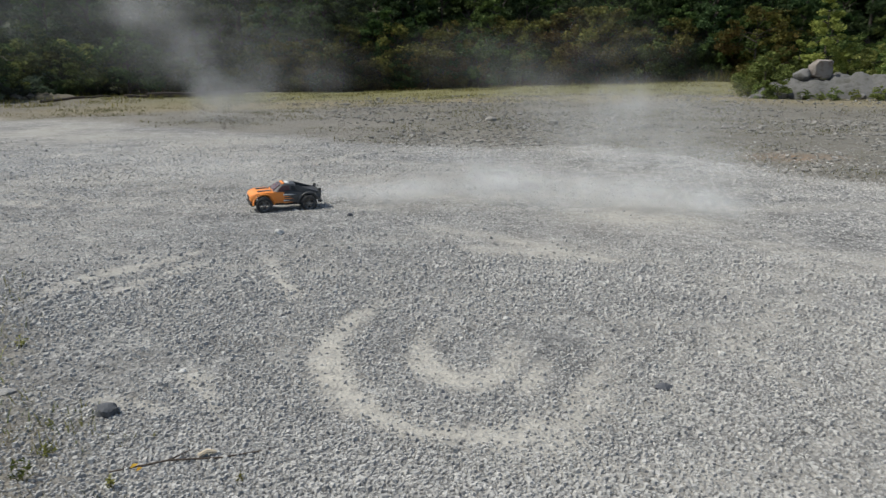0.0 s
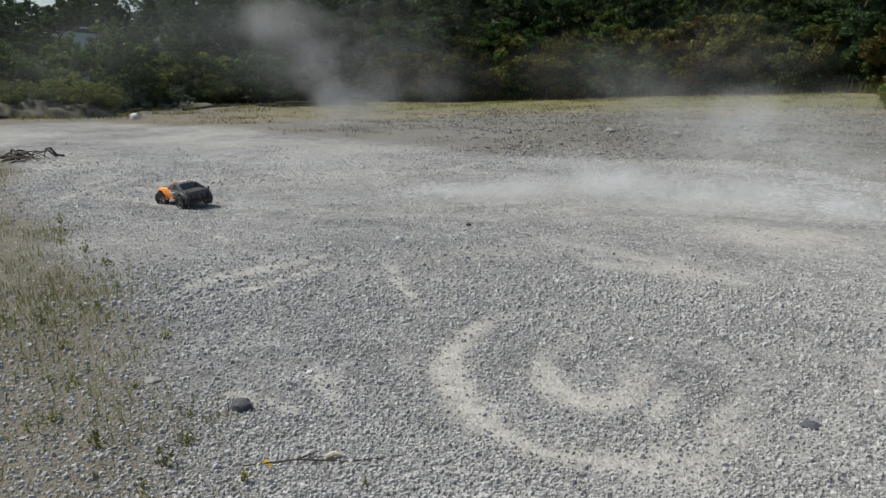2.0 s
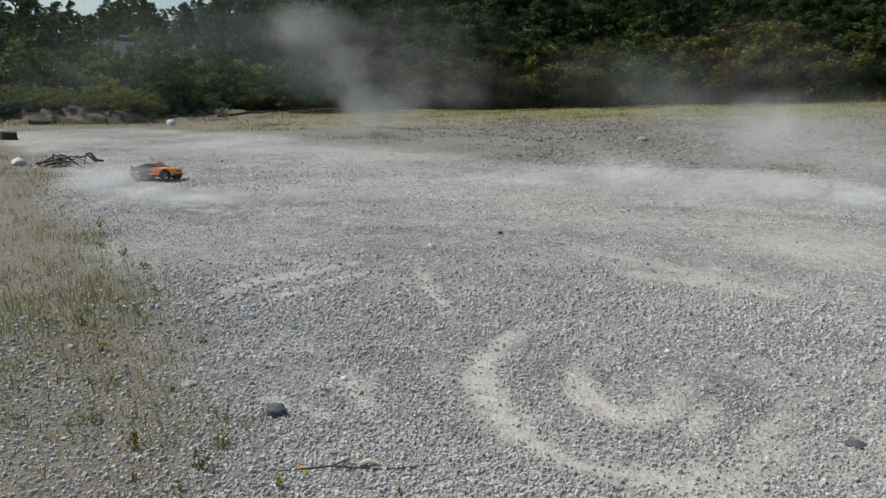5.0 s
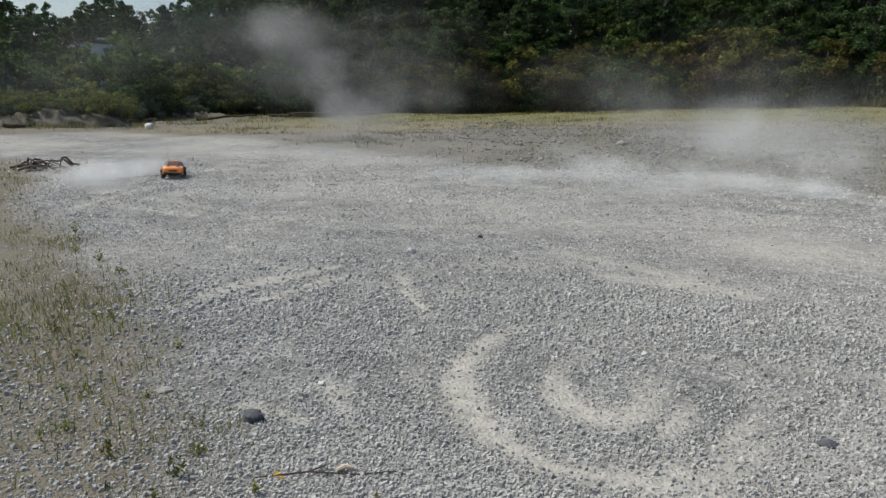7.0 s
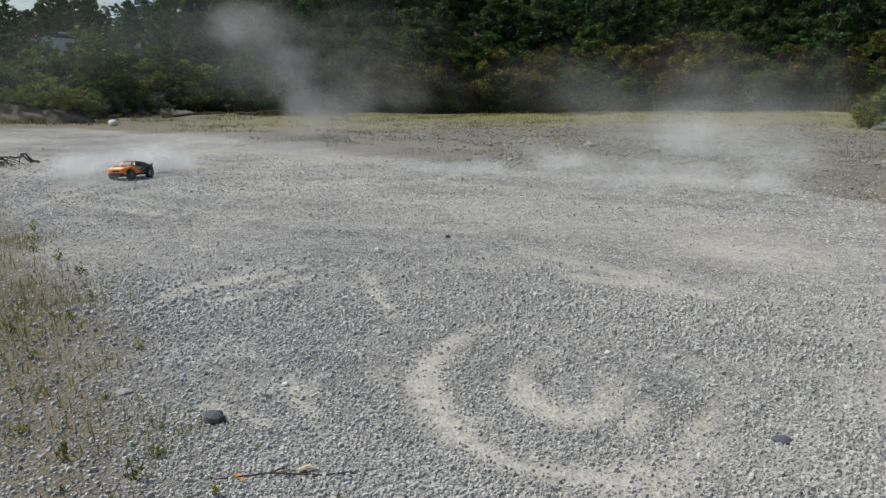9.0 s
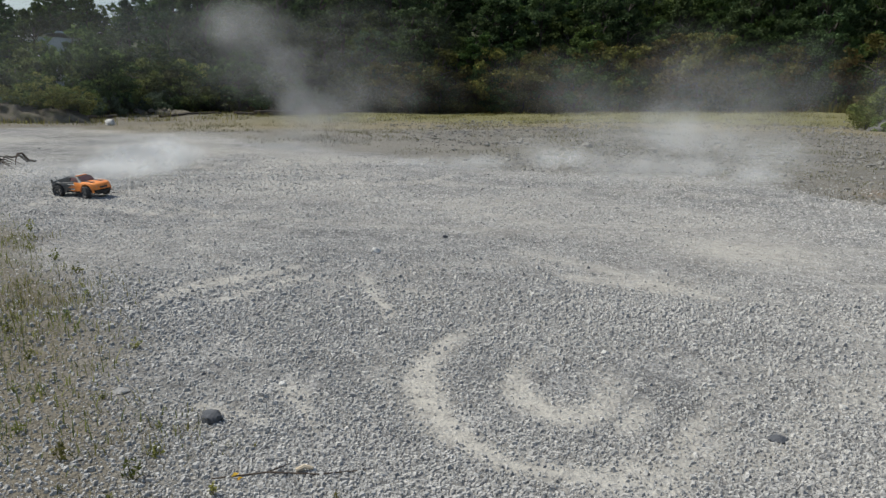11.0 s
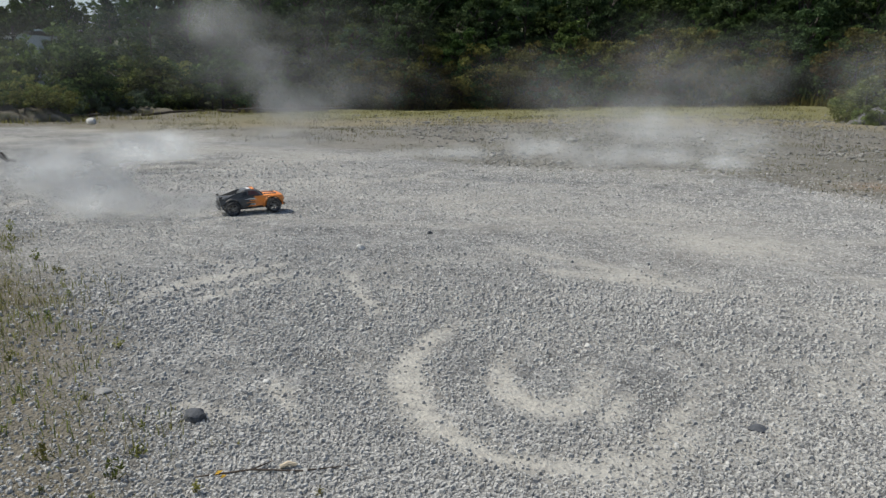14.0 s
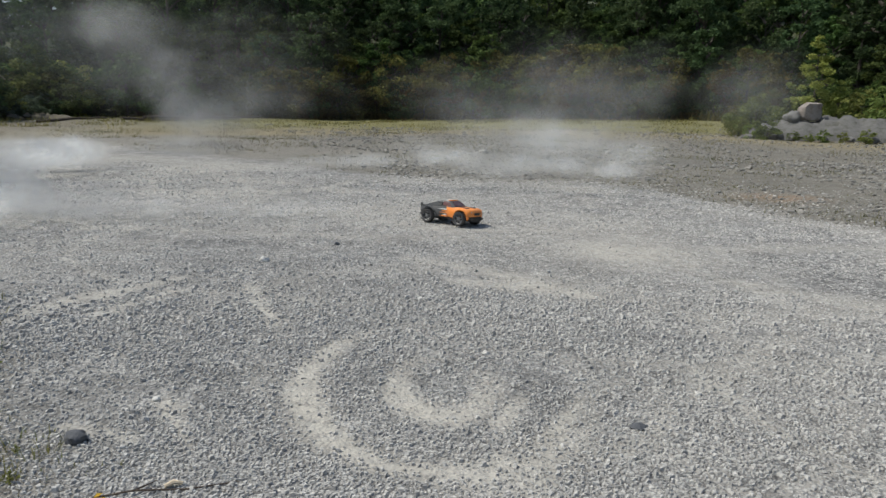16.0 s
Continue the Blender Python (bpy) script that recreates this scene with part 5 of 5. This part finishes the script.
# ================= loose gravel =================
ICO_V = np.array([(0, 0, -1), (0.724, -0.526, -0.447), (-0.276, -0.851, -0.447), (-0.894, 0, -0.447), (-0.276, 0.851, -0.447), (0.724, 0.526, -0.447), (0.276, -0.851, 0.447), (-0.724, -0.526, 0.447), (-0.724, 0.526, 0.447), (0.276, 0.851, 0.447), (0.894, 0, 0.447), (0, 0, 1)])
ICO_F = np.array([(0, 1, 2), (1, 0, 5), (0, 2, 3), (0, 3, 4), (0, 4, 5), (1, 5, 10), (2, 1, 6), (3, 2, 7), (4, 3, 8), (5, 4, 9), (1, 10, 6), (2, 6, 7), (3, 7, 8), (4, 8, 9), (5, 9, 10), (6, 10, 11), (7, 6, 11), (8, 7, 11), (9, 8, 11), (10, 9, 11)])


def stone_places(count, seed, r0, r1, fade):
    def keep(x, y):
        near = 1 - 0.97 * smooth_step(*fade, np.hypot(x, y))
        return near * np.clip(1 - 0.97 * dust_mask(x, y), 0, 1) * np.clip(0.75 + 0.6 * wobble(0.6 * x, 1.5 * y, 2.0, 8.0), 0.2, 1) * (1 - np.where(np.hypot(x, y) > 5.5, 0.85, 0.68) * verge_mask(x, y)) * (1 - 0.8 * field_mask(x, y))

    return scatter(count, -49, 40, r0, r1, seed, keep, 1.0)


def spin_about(v, t):
    c, k = np.cos(t)[:, None], np.sin(t)[:, None]
    return np.stack([v[..., 0] * c - v[..., 1] * k, v[..., 0] * k + v[..., 1] * c, v[..., 2]], -1)


def gravel():
    """Flat angular chips close by, low wedges further out."""
    x, y, rng = stone_places(150000, 91, 1.75, 7.0, (5.0, 7.0))
    n = len(x)
    s = 0.0066 * np.clip(np.exp(0.42 * rng.normal(size=n)), 0.5, 2.4) * np.clip(np.hypot(x, y) / 4.0, 0.9, 1.3)
    a = (np.arange(4) * math.pi / 2)[None] + rng.random((n, 1)) * 6.28 + 0.25 * rng.normal(size=(n, 4))
    q = 0.8 + 0.35 * rng.random((n, 4))
    foot = np.stack([q * np.cos(a), q * np.sin(a), -0.35 + 0 * a], -1)
    q = q * (0.5 + 0.3 * rng.random((n, 4)))
    top = np.stack([q * np.cos(a + 0.4), q * np.sin(a + 0.4), 0.55 + 0.45 * rng.random((n, 4))], -1)
    v = np.concatenate([foot, top], 1) * (s[:, None] * (0.75 + 0.5 * rng.random((n, 3))) * [1.2, 1.0, 1.1])[:, None, :]
    v = spin_about(v, rng.random(n) * 2 * math.pi) + np.stack([x, y, height(x, y) + 0.15 * s], -1)[:, None, :]
    chip = np.array([(0, 1, 4), (1, 5, 4), (1, 2, 5), (2, 6, 5), (2, 3, 6), (3, 7, 6), (3, 0, 7), (0, 4, 7), (4, 5, 6), (4, 6, 7)])
    faces = (chip[None] + 8 * np.arange(n)[:, None, None]).reshape(-1, 3)
    ob = new("gravel", fast_mesh("gravel", v.reshape(-1, 3), faces, STONE))
    tagged(ob, "loose angular grey gravel with pale dusty stones", "gravel", kind="stuff")

    x, y, rng = stone_places(190000, 92, 5.0, 22.0, (13.0, 21.0))
    n = len(x)
    r = np.hypot(x, y)
    s = 0.0018 * np.clip(r, 5, 14) * np.exp(0.3 * rng.normal(size=n))
    a = (np.arange(3) * 2 * math.pi / 3)[None] + rng.random((n, 1)) * 6.28 + 0.3 * rng.normal(size=(n, 3))
    foot = np.stack([np.cos(a), np.sin(a), -0.3 + 0 * a], -1)
    peak = np.stack([0.4 * rng.normal(size=n), 0.4 * rng.normal(size=n), 0.55 + 0.5 * rng.random(n)], -1)[:, None, :]
    v = np.concatenate([foot, peak], 1) * (s[:, None] * [1.0, 1.0, 0.62])[:, None, :] + np.stack([x, y, height(x, y)], -1)[:, None, :]
    faces = (np.array([(0, 1, 3), (1, 2, 3), (2, 0, 3)])[None] + 4 * np.arange(n)[:, None, None]).reshape(-1, 3)
    ob = new("gravel", fast_mesh("gravel", v.reshape(-1, 3), faces, STONE))
    tagged(ob, "loose grey gravel further out across the dusty ground", "gravel", kind="stuff")


gravel()


def field_stones():
    """Coarse dark stones of the rough field."""
    x, y, rng = scatter(32000, -30, 38, 8.0, 55, 93, lambda x, y: field_mask(x, y) * smooth_step(-4, 5, np.degrees(np.arctan2(x, y)) + 0.3 * np.hypot(x, y)) * np.clip(0.5 + 0.8 * wobble(x, y, 0.6, 2.5), 0.05, 1), 0.8)
    n = len(x)
    s = 0.023 * np.exp(0.4 * rng.normal(size=n)) * np.clip(np.hypot(x, y) / 16, 0.8, 1.5)
    v = ICO_V[None] * (0.7 + 0.55 * rng.random((n, 12, 1))) * (s[:, None] * (0.7 + 0.6 * rng.random((n, 3))) * [1.2, 1.1, 0.9])[:, None, :]
    v = v + np.stack([x, y, height(x, y) + 0.2 * s], -1)[:, None, :]
    faces = (ICO_F[5:][None] + 12 * np.arange(n)[:, None, None]).reshape(-1, 3)
    tagged(new("field_stones", fast_mesh("field_stones", v.reshape(-1, 3), faces, FIELD_STONE)), "coarse dark grey and brown stones over the rough field", "stones", kind="stuff")


field_stones()


def near_stones():
    """Larger single stones close to the path, parts of the ground."""
    rng = np.random.default_rng(95)
    shapes = [rock_mesh("stone", 0.021, 0.017, 0.012, 600 + k, STONE, 1, 0.3) for k in range(8)]
    x, y, rng2 = stone_places(1500, 96, 1.8, 11.0, (4.5, 9.5))
    order = [k for k in np.argsort(np.hypot(x, y)) if y[k] > 1.6][:300]
    for k in order:
        s = float(np.exp(0.3 * rng.normal())) * 0.5
        part("stone", shapes[int(rng.integers(8))], STONE, ground, at=pose(float(x[k]), float(y[k]), float(height(x[k], y[k])) + 0.005, rng.normal() * 12, rng.normal() * 12, rng.random() * 360) @ Matrix.Diagonal((s, s, s, 1)))


near_stones()


# ================= what moves =================
def motions():
    times = sorted({round(k / 10, 1) for k in range(161)})
    walk(truck, [(t, truck_pose(t)) for t in times])
    step = 1 / 15
    ticks = [k * step for k in range(241)]
    for wheel in wheels:
        x, side, front = wheel["x"], wheel["side"], wheel["front"]
        spin, rows = 0.0, []
        for k, t in enumerate(ticks):
            cx, cy, head = truck_at(t)[:3]
            nx, ny, nhead = truck_at(min(t + step, 16.0))[:3]
            pace = math.hypot(nx - cx, ny - cy)
            turn = (nhead - head) / step
            steer = max(-24, min(24, -0.35 * turn)) if front else 0.0
            rows.append((t, pose(x, side * 0.195, 0.1, 0, 0, steer) @ pose(0, 0, 0, 0, math.degrees(spin), 0)))
            spin += min(pace / 0.1, radians(70))
        walk(wheel, rows)
    for puff, rows in PUFFS:
        turn = -math.degrees(math.atan2(rows[-1][1][0], rows[-1][1][1]))
        walk(puff, [(t, pose(*p, 0, 0, turn)) for t, p in rows])


motions()
